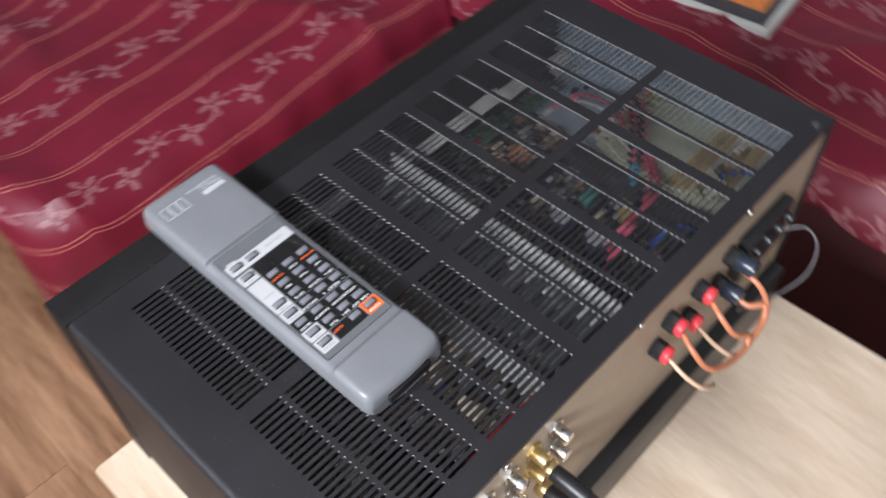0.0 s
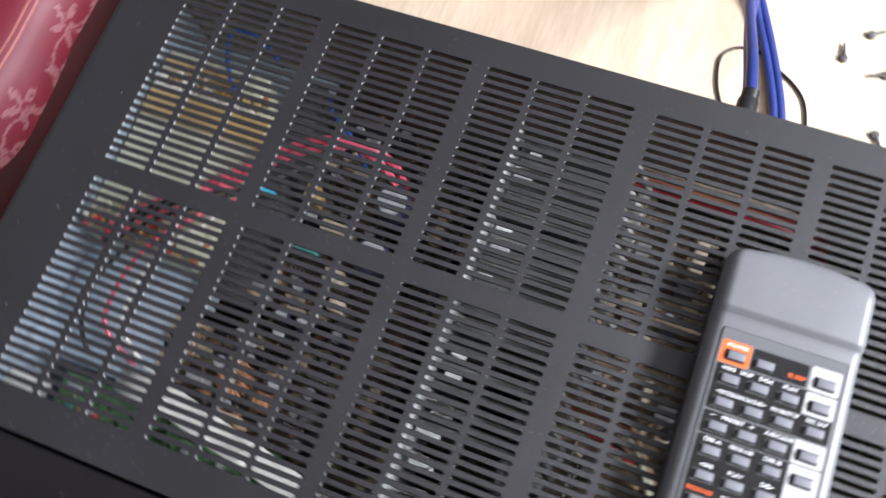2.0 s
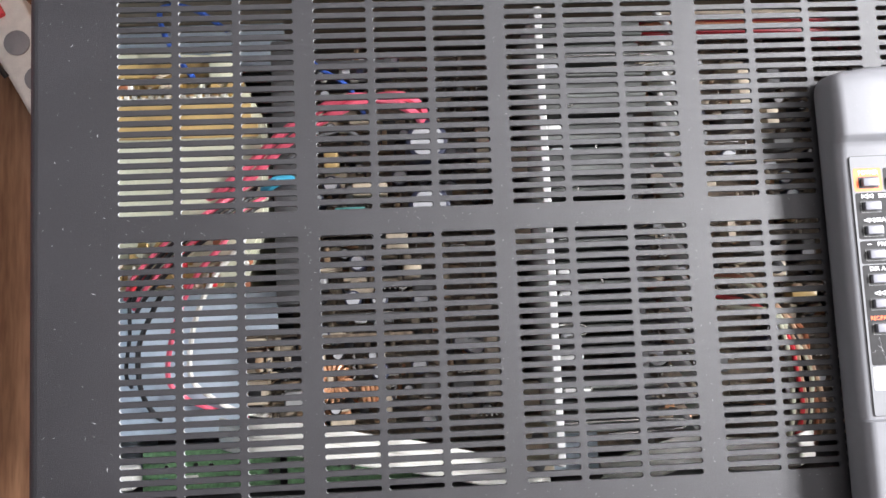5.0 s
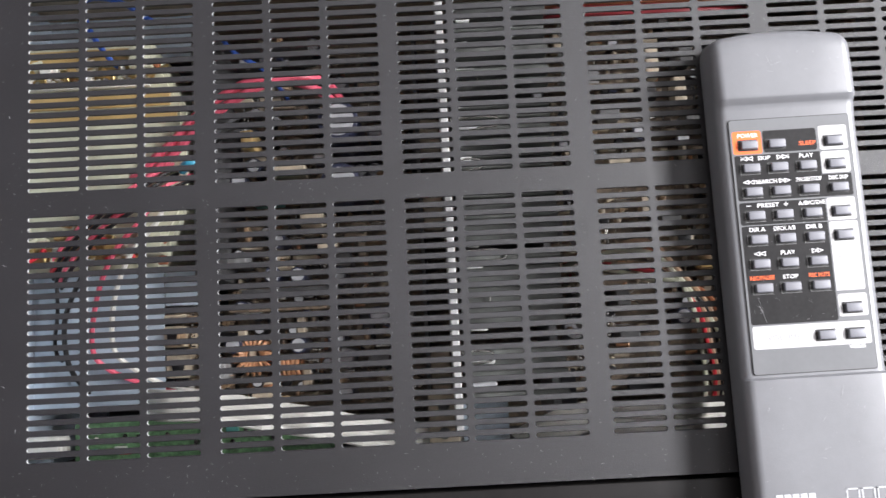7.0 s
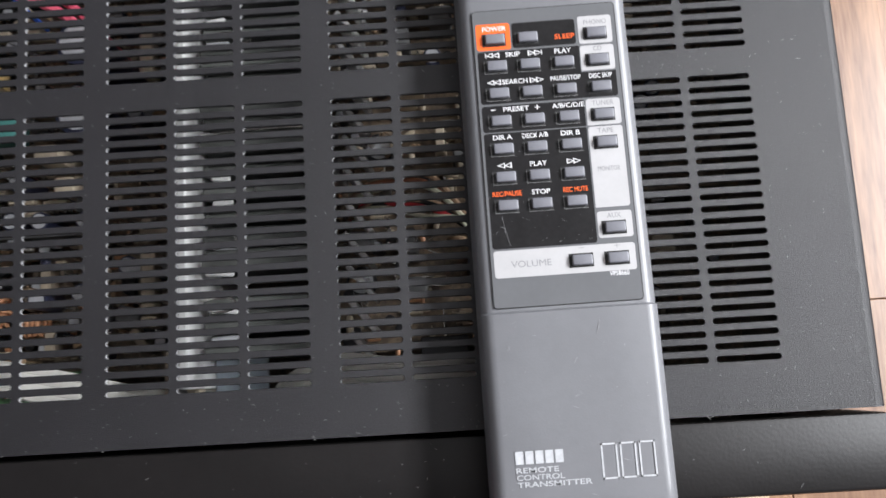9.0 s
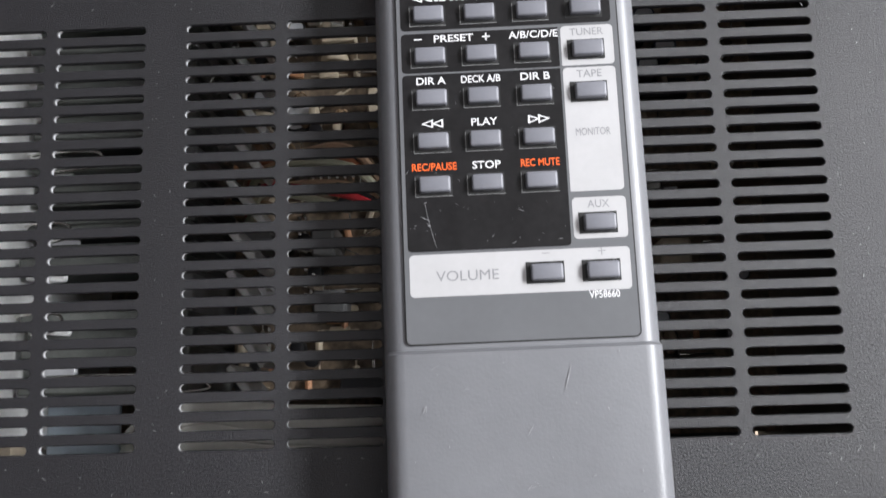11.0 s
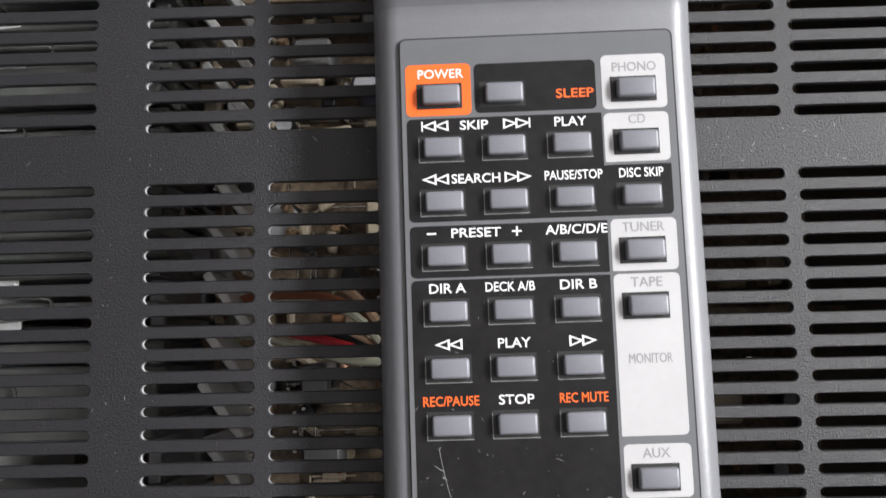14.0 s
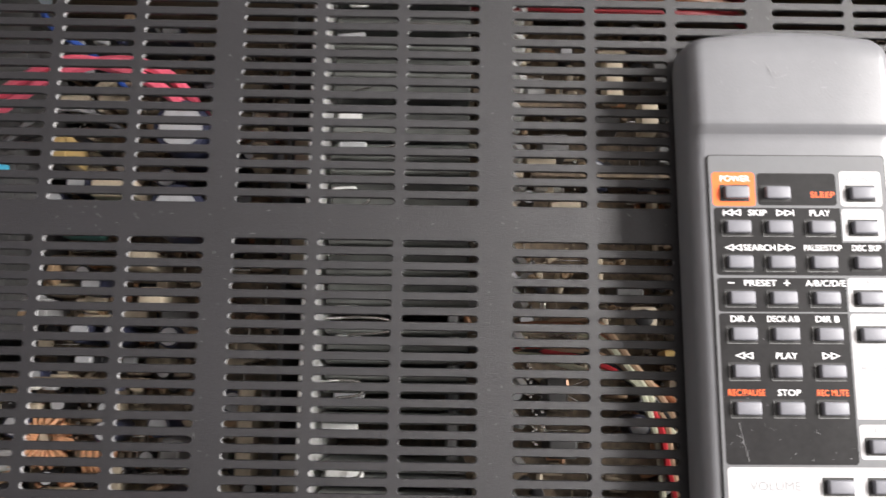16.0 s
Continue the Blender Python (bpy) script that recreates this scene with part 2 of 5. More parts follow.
# ---- mesh helpers ----
def add_box(bm, c, s, bevel=0.0, seg=2, rz=0.0):
    r = bmesh.ops.create_cube(bm, size=1.0)
    vs = r["verts"]
    bmesh.ops.scale(bm, vec=s, verts=vs)
    if bevel:
        es = list({e for v in vs for e in v.link_edges})
        rb = bmesh.ops.bevel(bm, geom=es, offset=bevel, segments=seg, affect="EDGES", profile=0.5)
        vs = list({v for f in rb["faces"] for v in f.verts} | {v for v in vs if v.is_valid})
    if rz:
        bmesh.ops.rotate(bm, verts=vs, cent=(0, 0, 0), matrix=Matrix.Rotation(radians(rz), 3, "Z"))
    bmesh.ops.translate(bm, vec=c, verts=vs)
    return vs


def add_cyl(bm, c, r, h, seg=16, axis="z", r2=None, bevel=0.0):
    res = bmesh.ops.create_cone(bm, cap_ends=True, segments=seg, radius1=r, radius2=r if r2 is None else r2, depth=h)
    vs = res["verts"]
    if bevel:
        es = [e for e in {e for v in vs for e in v.link_edges} if any(len(f.verts) > 4 for f in e.link_faces)]
        rb = bmesh.ops.bevel(bm, geom=es, offset=bevel, segments=2, affect="EDGES", profile=0.5)
        vs = list({v for f in rb["faces"] for v in f.verts} | {v for v in vs if v.is_valid})
    if axis == "x":
        bmesh.ops.rotate(bm, verts=vs, cent=(0, 0, 0), matrix=Matrix.Rotation(radians(90), 3, "Y"))
    if axis == "y":
        bmesh.ops.rotate(bm, verts=vs, cent=(0, 0, 0), matrix=Matrix.Rotation(radians(-90), 3, "X"))
    bmesh.ops.translate(bm, vec=c, verts=vs)
    return vs


def spline(pts, n=10):
    """Catmull-Rom points through pts."""
    p = [Vector(q) for q in pts]
    p = [2 * p[0] - p[1]] + p + [2 * p[-1] - p[-2]]
    out = []
    for i in range(1, len(p) - 2):
        a, b, c, d = p[i - 1:i + 3]
        for k in range(n):
            t = k / n
            out.append(0.5 * ((2 * b) + (c - a) * t + (2 * a - 5 * b + 4 * c - d) * t * t + (3 * b - a - 3 * c + d) * t ** 3))
    out.append(p[-2])
    return out


def add_tube(bm, pts, r, seg=8, n=8, flat=1.0):
    """A round (or, with flat, oval) cable along a smooth line."""
    line = spline(pts, n) if n else [Vector(q) for q in pts]
    up, rings = Vector((0, 0, 1)), []
    for i, q in enumerate(line):
        d = (line[min(i + 1, len(line) - 1)] - line[max(i - 1, 0)]).normalized()
        side = d.cross(up)
        side = side.normalized() if side.length > 1e-4 else Vector((1, 0, 0))
        nrm = side.cross(d).normalized()
        rings.append([bm.verts.new(q + r * (math.cos(a) * side + math.sin(a) * nrm * flat)) for a in [2 * math.pi * k / seg for k in range(seg)]])
    for a, b in zip(rings, rings[1:]):
        for k in range(seg):
            bm.faces.new((a[k], a[(k + 1) % seg], b[(k + 1) % seg], b[k]))
    bm.faces.new(rings[0][::-1])
    bm.faces.new(rings[-1])


def finish(name, bm, mat, smooth=True):
    bmesh.ops.recalc_face_normals(bm, faces=bm.faces)
    me = bpy.data.meshes.new(name)
    bm.to_mesh(me)
    bm.free()
    me.materials.append(mat)
    if smooth:
        me.polygons.foreach_set("use_smooth", [True] * len(me.polygons))
        me.set_sharp_from_angle(angle=radians(38))
    return me


def thing(name, at, label, category, group="", kind=""):
    ob = new(name)
    ob.location = at
    ob.empty_display_size = 0.02
    return tagged(ob, label, category, group, kind)


def origin(ob):
    """The world place of an unrotated thing or part."""
    v = Vector(ob.location)
    if ob.parent:
        v = ob.matrix_parent_inverse @ v
        v = v + origin(ob.parent)
    return v


def attach(ob, parent, label=""):
    ob.parent = parent
    ob.matrix_parent_inverse = Matrix.Translation(-origin(parent))
    if label:
        ob["label"] = label
    return ob


def part(name, bm, mat, parent, label="", smooth=True):
    return attach(new(name, finish(name, bm, mat, smooth)), parent, label)


def piece(name, mesh, parent, at, rz=0.0, label=""):
    """A part on shared mesh data, placed in the world."""
    ob = new(name, mesh)
    ob.location = at
    ob.rotation_euler = (0, 0, radians(rz))
    return attach(ob, parent, label)


def single(name, bm, mat, label, category, kind="", group="", smooth=True):
    return tagged(new(name, finish(name, bm, mat, smooth)), label, category, group, kind)


# ---- room ----
RX0, RX1, RY0, RY1, RH = -1.9, WIN_X, -1.9, 2.2, 2.5
bm = bmesh.new()
add_box(bm, ((RX0 + RX1) / 2, (RY0 + RY1) / 2, -0.06), (RX1 - RX0 + 0.4, RY1 - RY0 + 0.4, 0.1))
floor = single("floor", bm, M_FLOOR, "brown oak laminate floor under the table", "floor", "structure")
bm = bmesh.new()
add_box(bm, ((RX0 + RX1) / 2, (RY0 + RY1) / 2, RH + 0.05), (RX1 - RX0 + 0.4, RY1 - RY0 + 0.4, 0.1))
single("ceiling", bm, M_CEIL, "plain grey painted ceiling of the room", "ceiling", "structure")
for nm, c, s in (("wall_west", (RX0 - 0.05, (RY0 + RY1) / 2, RH / 2), (0.1, RY1 - RY0, RH)),
                 ("wall_south", ((RX0 + RX1) / 2, RY0 - 0.05, RH / 2), (RX1 - RX0 + 0.2, 0.1, RH)),
                 ("wall_north", ((RX0 + RX1) / 2, RY1 + 0.05, RH / 2), (RX1 - RX0 + 0.2, 0.1, RH))):
    bm = bmesh.new()
    add_box(bm, c, s)
    single(nm, bm, M_WALL, "plain grey painted room wall", "wall", "structure")
bm = bmesh.new()
for y0, y1, z0, z1 in ((RY0, WIN_Y0, 0, RH), (WIN_Y1, RY1, 0, RH), (WIN_Y0, WIN_Y1, 0, WIN_Z0), (WIN_Y0, WIN_Y1, WIN_Z1, RH)):
    add_box(bm, (RX1 + 0.075, (y0 + y1) / 2, (z0 + z1) / 2), (0.15, y1 - y0, z1 - z0))
single("wall_east", bm, M_WALL, "grey painted wall with the daylight window opening", "wall", "structure")

# floor boards
bw, bl = 0.16, 1.2
me_cache = {}
for i in range(-7, 5):
    off = (i * 0.47) % bl
    for j in range(-2, 3):
        y0, y1 = max(RY0, j * bl + off - 0.6), min(RY1, (j + 1) * bl + off - 0.6)
        x0, x1 = max(RX0, i * bw), min(RX1, (i + 1) * bw)
        if y1 - y0 < 0.05 or x1 - x0 < 0.02 or not (-1.1 < (x0 + x1) / 2 < 0.9):
            continue
        key = (round(x1 - x0, 3), round(y1 - y0, 3))
        if key not in me_cache:
            bm = bmesh.new()
            add_box(bm, (0, 0, 0), (key[0] - 0.0008, key[1] - 0.0008, 0.01), 0.0007, 1)
            me_cache[key] = finish("floor_board", bm, M_FLOOR, False)
        piece("floor_board", me_cache[key], floor, ((x0 + x1) / 2, (y0 + y1) / 2, -0.005))


# ---- sofa ----
PERIOD, BAND = 0.175, 0.048      # stripe repeat and half width of the flowered band


def sofa_material():
    """Red satin with woven stripes and pale sprigs between pairs of gold lines; the stripes follow each seat's edge."""
    m = bpy.data.materials.new("red_satin_brocade")
    m.use_nodes = True
    nt = m.node_tree
    b = nt.nodes["Principled BSDF"]
    b.inputs["Roughness"].default_value = 0.46
    b.inputs["Sheen Weight"].default_value = 0.12
    b.inputs["Sheen Tint"].default_value = (0.9, 0.3, 0.4, 1)
    b.inputs["Specular IOR Level"].default_value = 0.4
    b.inputs["Sheen Roughness"].default_value = 0.3
    uv = nt.nodes.new("ShaderNodeUVMap")
    uv.uv_map = "weave"
    sep = nt.nodes.new("ShaderNodeSeparateXYZ")
    nt.links.new(uv.outputs[0], sep.inputs[0])

    def mth(op, a, b_=None, c=None):
        n = nt.nodes.new("ShaderNodeMath")
        n.operation = op
        for k, v in enumerate((a, b_, c)):
            if v is None:
                continue
            if isinstance(v, (int, float)):
                n.inputs[k].default_value = v
            else:
                nt.links.new(v, n.inputs[k])
        return n.outputs[0]
    wob = nt.nodes.new("ShaderNodeTexNoise")
    wob.inputs["Scale"].default_value = 7
    nt.links.new(uv.outputs[0], wob.inputs["Vector"])
    v = mth("ADD", sep.outputs[1], mth("MULTIPLY", wob.outputs["Fac"], 0.010))
    f = mth("SUBTRACT", mth("MODULO", mth("ADD", v, 40 * PERIOD), PERIOD), PERIOD / 2)      # metres from the band's middle

    def line(at, w):
        return mth("LESS_THAN", mth("ABSOLUTE", mth("SUBTRACT", mth("ABSOLUTE", f), at)), w)
    no = nt.nodes.new("ShaderNodeTexNoise")
    no.inputs["Scale"].default_value, no.inputs["Detail"].default_value = 160, 3
    nt.links.new(uv.outputs[0], no.inputs["Vector"])
    worn_or_glint = mth("GREATER_THAN", no.outputs["Fac"], 0.36)
    lines = mth("MULTIPLY", mth("MAXIMUM", line(BAND, 0.0011), line(BAND + 0.0065, 0.0010)), worn_or_glint)
    # a row of five-petalled sprigs on a winding stem along the band
    un = mth("ADD", sep.outputs[0], mth("MULTIPLY", no.outputs["Fac"], 0.022))
    fn = mth("ADD", f, mth("MULTIPLY", wob.outputs["Fac"], 0.012))

    def sprigs(step, shift, up, size, petals):
        cu = mth("SUBTRACT", mth("MODULO", mth("ADD", un, 40 * step + shift), step), step / 2)
        cv = mth("SUBTRACT", fn, 0.006 + up)
        r = mth("SQRT", mth("ADD", mth("MULTIPLY", cu, cu), mth("MULTIPLY", cv, cv)))
        edge_ = mth("MULTIPLY_ADD", mth("COSINE", mth("MULTIPLY", mth("ARCTAN2", cv, cu), petals)), size * 0.42, size * 0.58)
        return mth("MULTIPLY", mth("LESS_THAN", r, edge_), mth("GREATER_THAN", r, size * 0.14))
    wave = mth("MULTIPLY", mth("SINE", mth("MULTIPLY", un, 2 * math.pi / 0.104)), 0.011)
    stem = mth("LESS_THAN", mth("ABSOLUTE", mth("SUBTRACT", fn, mth("ADD", wave, 0.006))), 0.0016)
    sprig = mth("MAXIMUM", mth("MAXIMUM", sprigs(0.104, 0.0, 0.010, 0.024, 5), sprigs(0.104, 0.052, -0.010, 0.020, 4)), stem)
    sprig = mth("MULTIPLY", sprig, mth("GREATER_THAN", no.outputs["Fac"], 0.40))
    base = nt.nodes.new("ShaderNodeMix")
    base.data_type = "RGBA"
    fine = nt.nodes.new("ShaderNodeTexNoise")
    fine.inputs["Scale"].default_value, fine.inputs["Detail"].default_value = 14, 5
    nt.links.new(uv.outputs[0], fine.inputs["Vector"])
    base.inputs["A"].default_value, base.inputs["B"].default_value = (0.108, 0.0042, 0.0145, 1), (0.205, 0.0105, 0.030, 1)
    nt.links.new(fine.outputs["Fac"], base.inputs["Factor"])
    m1 = nt.nodes.new("ShaderNodeMix")
    m1.data_type = "RGBA"
    nt.links.new(base.outputs["Result"], m1.inputs["A"])
    m1.inputs["B"].default_value = (0.50, 0.17, 0.13, 1)
    nt.links.new(mth("MULTIPLY", lines, 0.62), m1.inputs["Factor"])
    m2 = nt.nodes.new("ShaderNodeMix")
    m2.data_type = "RGBA"
    nt.links.new(m1.outputs["Result"], m2.inputs["A"])
    m2.inputs["B"].default_value = (0.33, 0.15, 0.16, 1)
    nt.links.new(mth("MULTIPLY", sprig, 0.6), m2.inputs["Factor"])
    nt.links.new(m2.outputs["Result"], b.inputs["Base Color"])
    bn = nt.nodes.new("ShaderNodeBump")
    bn.inputs["Strength"].default_value, bn.inputs["Distance"].default_value = 0.25, 0.0008
    nt.links.new(mth("ADD", mth("ADD", lines, sprig), mth("MULTIPLY", no.outputs["Fac"], 0.4)), bn.inputs["Height"])
    nt.links.new(bn.outputs[0], b.inputs["Normal"])
    return m


M_SOFA = sofa_material()
SOFA_H = 0.27


def sofa_seat(name, edge, u0, u1, depth, along_x, label, phase, slant, shift, hem):
    """A draped seat: cloth from the floor up a soft front, over a rounded edge and back across the seat."""
    prof = [(0.0, 0.002), (0.004, 0.06), (0.0, 0.13), (0.002, SOFA_H - 0.06), (-0.012, SOFA_H - 0.022), (-0.04, SOFA_H), (-0.10, SOFA_H + 0.008)]
    prof += [(-0.10 - (depth - 0.1) * k / 44, SOFA_H + 0.008 + 0.006 * math.sin(k * 0.3)) for k in range(1, 45)]
    dist = [0.0]
    for a, c in zip(prof, prof[1:]):
        dist.append(dist[-1] + math.hypot(c[0] - a[0], c[1] - a[1]))
    drop = [k for k, (d, z) in enumerate(prof) if z >= hem or k > 5]
    prof, dist = [prof[k] for k in drop], [dist[k] for k in drop]
    n = 130
    bm = bmesh.new()
    uvl = bm.loops.layers.uv.new("weave")
    grid = []
    for i in range(n + 1):
        u = u0 + (u1 - u0) * i / n
        row = []
        end = min(1.0, (u1 - u) / 0.10)            # the far end is rounded off
        for k, (d, z) in enumerate(prof):
            fold = (0.010 * math.sin(u * 31 + phase) + 0.006 * math.sin(u * 67 + 1.3 * phase)) * max(0.0, 1 - z / SOFA_H)
            ridge = 1 - abs(noise.noise(Vector((u * 3.2 + d * 2.6, u * 1.1 - d * 1.1, phase + 3))))
            zz = z + (0.006 * noise.noise(Vector((u * 6, d * 6, phase))) + 0.020 * ridge ** 8 + 0.0025 * noise.noise(Vector((u * 19, d * 19, phase)))) * min(1.0, z / 0.2)
            back = d + fold - 0.09 * (1 - math.sqrt(max(0.0, 1 - (1 - end) ** 2)))
            row.append(bm.verts.new((u, edge + back, zz) if along_x else (edge + back, u, zz)))
        grid.append((u, row))
    for (ua, a), (ub, c) in zip(grid, grid[1:]):
        for k in range(len(prof) - 1):
            f = bm.faces.new((a[k], c[k], c[k + 1], a[k + 1]))
            for lp, (uu, dd) in zip(f.loops, ((ua, dist[k]), (ub, dist[k]), (ub, dist[k + 1]), (ua, dist[k + 1]))):
                lp[uvl].uv = (uu - slant * dd, dd + slant * uu + shift)
    sofa = thing(name, (u0, edge, 0) if along_x else (edge, u0, 0), label, "sofa")
    part("cloth_cover", bm, M_SOFA, sofa)
    # upholstered body under the cloth, its foot standing a little forward where it shows; its colour holds the shade
    ft = 0.032 if hem > 0.1 else -0.03
    body = [(ft, 0.002), (ft - 0.002, 0.05), (-0.004, SOFA_H - 0.10), (-0.03, SOFA_H - 0.05), (-0.10, SOFA_H - 0.03), (-depth, SOFA_H - 0.03), (-depth, 0.002)]
    if hem < 0.1:
        body = [(min(d, -0.03), z) for d, z in body]
    bm = bmesh.new()
    u2 = u1 - 0.06
    ends = [[bm.verts.new((u, edge + d, z) if along_x else (edge + d, u, z)) for d, z in body] for u in (u0, u2)]
    for k in range(len(body)):
        j = (k + 1) % len(body)
        bm.faces.new((ends[0][k], ends[0][j], ends[1][j], ends[1][k]))
    bm.faces.new(ends[0])
    bm.faces.new(ends[1][::-1])
    bmesh.ops.recalc_face_normals(bm, faces=bm.faces)
    part("base", bm, M_SOFABASE, sofa, "maroon upholstered body, darkened for the shade by the table")
    return sofa


sofa_seat("sofa_seat", -0.365, -1.85, 1.9, 1.45, False, "low sofa seat draped in red satin with gold stripes", 0.4, 0.02, 0.033, 0.17)
sofa_seat("sofa_seat", -0.47, -0.36, 0.37, 1.35, True, "corner sofa seat end under striped red satin cover", 1.7, 0.06, -0.036, 0.0)

# ---- table ----
table = thing("table", (0.225, 0.3, 0), "low table with a pale oak laminate top", "table")
TX0, TX1, TY0, TY1 = -0.027, 0.469, -0.060, 0.90
bm = bmesh.new()
add_box(bm, ((TX0 + TX1) / 2, (TY0 + TY1) / 2, DESK - 0.011), (TX1 - TX0, TY1 - TY0, 0.022), 0.0012, 2)
part("tabletop", bm, M_DESK, table)
for nm, c, s in (("front_edge_band", ((TX0 + TX1) / 2, TY0 - 0.0005, DESK - 0.011), (TX1 - TX0 - 0.002, 0.001, 0.020)),
                 ("side_edge_band", (TX1 + 0.0005, (TY0 + TY1) / 2, DESK - 0.011), (0.001, TY1 - TY0 - 0.002, 0.020))):
    bm = bmesh.new()
    add_box(bm, c, s)
    part(nm, bm, M_EDGE, table)
for x in (TX0 + 0.05, TX1 - 0.05):
    for y in (TY0 + 0.05, TY1 - 0.05):
        bm = bmesh.new()
        add_box(bm, (x, y, (DESK - 0.022) / 2), (0.045, 0.045, DESK - 0.022), 0.002)
        part("leg", bm, M_DESK, table)


# ---- receiver ----
AW, AD, BOT = 0.438, 0.235, 0.492         # cover width, cover depth, underside
GX = (0.0338, 0.1095, 0.1852, 0.2626, 0.3379)      # where the groups of slots begin
CPITCH, SLOT_L, SLOT_W = 0.0235, 0.0208, 0.00178
ROWP, YF0, YB0 = 0.00413, 0.0179, 0.1248     # row pitch, first row of the front and of the back block
receiver = thing("stereo_receiver", (AW / 2, AD / 2, DESK), "black stereo receiver with slotted steel cover on the table", "receiver")


def slotted_cover():
    """The folded steel cover: every slot is a round-ended hole with walls of sheet thickness."""
    th = 0.0012
    verts, faces, worn_or_glint = [], [], []
    index = {}

    def v(x, y, z):
        k = (round(x, 6), round(y, 6), round(z, 6))
        if k not in index:
            index[k] = len(verts)
            verts.append((x, y, z))
        return index[k]

    def slab(x0, x1, y0, y1):
        for z, flip in ((TOP, False), (TOP - th, True)):
            q = [v(x0, y0, z), v(x1, y0, z), v(x1, y1, z), v(x0, y1, z)]
            faces.append(q[::-1] if flip else q)

    def cell(x0, x1, y0, y1, sx0, sx1, cy):
        r = SLOT_W / 2
        arc = [math.pi / 2 - math.pi * k / 6 for k in range(7)]
        right = [(sx1 - r + r * math.cos(a), cy + r * math.sin(a)) for a in arc]           # top to bottom
        left = [(sx0 + r - r * math.cos(a), cy - r * math.sin(a)) for a in arc]            # bottom to top
        ring = right + left
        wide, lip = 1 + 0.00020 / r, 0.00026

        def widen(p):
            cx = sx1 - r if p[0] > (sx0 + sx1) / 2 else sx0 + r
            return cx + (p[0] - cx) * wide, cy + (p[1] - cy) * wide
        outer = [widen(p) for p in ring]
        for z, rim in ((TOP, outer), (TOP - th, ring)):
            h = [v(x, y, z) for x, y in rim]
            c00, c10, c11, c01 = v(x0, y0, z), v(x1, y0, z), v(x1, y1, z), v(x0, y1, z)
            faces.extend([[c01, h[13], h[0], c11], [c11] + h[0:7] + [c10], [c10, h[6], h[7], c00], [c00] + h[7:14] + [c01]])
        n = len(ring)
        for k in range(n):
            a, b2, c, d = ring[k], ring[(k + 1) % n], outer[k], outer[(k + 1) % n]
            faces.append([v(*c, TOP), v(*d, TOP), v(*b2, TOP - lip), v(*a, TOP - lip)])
            # left end walls face the window: their glint is painted pale
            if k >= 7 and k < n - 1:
                worn_or_glint.append(len(faces))
            faces.append([v(*a, TOP - lip), v(*b2, TOP - lip), v(*b2, TOP - th), v(*a, TOP - th)])
    gap = (CPITCH - SLOT_L) / 2
    xs = []
    for g in range(5):
        for c in range(3):
            sx0 = GX[g] + c * CPITCH
            xs.append((sx0 - gap, sx0 + SLOT_L + gap, sx0, sx0 + SLOT_L))
    ys = []
    for y0 in (YF0, YB0):
        for r in range(24):
            cy = y0 + r * ROWP
            ys.append((cy - ROWP / 2, cy + ROWP / 2, cy))
    xe = sorted({round(a, 6) for x in xs for a in x[:2]} | {0.004, AW - 0.004})
    ye = sorted({round(a, 6) for y in ys for a in y[:2]} | {0.0, AD})
    cellx = {(round(x[0], 6), round(x[1], 6)): x for x in xs}
    celly = {(round(y[0], 6), round(y[1], 6)): y for y in ys}
    for xa, xb in zip(xe, xe[1:]):
        for ya, yb in zip(ye, ye[1:]):
            if (xb - xa) < 1e-5 or (yb - ya) < 1e-5:
                continue
            if (xa, xb) in cellx and (ya, yb) in celly:
                cell(xa, xb, ya, yb, *cellx[(xa, xb)][2:], celly[(ya, yb)][2])
            else:
                slab(xa, xb, ya, yb)
    # rounded side bends and the sides
    for sgn, xo in ((-1, 0.0), (1, AW)):
        prof = [(xo - sgn * 0.004 * (1 - math.sin(a)), TOP - 0.004 * (1 - math.cos(a))) for a in [math.pi / 2 * k / 5 for k in range(6)]]
        prof.append((xo, BOT + 0.004))
        for (xa, za), (xb, zb) in zip(prof, prof[1:]):
            faces.append([v(xa, 0, za), v(xa, AD, za), v(xb, AD, zb), v(xb, 0, zb)])
    # front and back lips of the sheet
    for y in (0.0, AD):
        faces.append([v(0.004, y, TOP), v(AW - 0.004, y, TOP), v(AW - 0.004, y, TOP - 0.0035), v(0.004, y, TOP - 0.0035)])
    me = bpy.data.meshes.new("top_cover")
    me.from_pydata(verts, [], faces)
    bm = bmesh.new()
    bm.from_mesh(me)
    bmesh.ops.recalc_face_normals(bm, faces=bm.faces)
    bm.to_mesh(me)
    bm.free()
    me.materials.append(M_COVER)
    me.materials.append(M_SLOTGLINT)
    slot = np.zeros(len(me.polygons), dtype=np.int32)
    slot[worn_or_glint] = 1
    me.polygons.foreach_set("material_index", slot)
    return me


cover = attach(new("top_cover", slotted_cover()), receiver, "black powder-coated steel cover with slot vents")

# front panel, a little lower than the cover, with a shadow gap behind it
FP = 0.0255
bm = bmesh.new()
add_box(bm, (AW / 2, -0.0012 - FP / 2, (TOP - 0.0015 + BOT) / 2), (AW + 0.002, FP - 0.0012, TOP - 0.0015 - BOT), 0.0015, 2)
part("front_panel", bm, M_PANEL, receiver, "glossy black plastic front panel")
for x, r in ((0.378, 0.020), (0.20, 0.0055), (0.23, 0.0055)):
    bm = bmesh.new()
    add_cyl(bm, (x, -FP - 0.010, BOT + 0.075), r, 0.020, 32, "y", bevel=0.0012)
    part("knob", bm, M_PANEL if r < 0.01 else M_BLACK, receiver, "dark turning knob")
bm = bmesh.new()
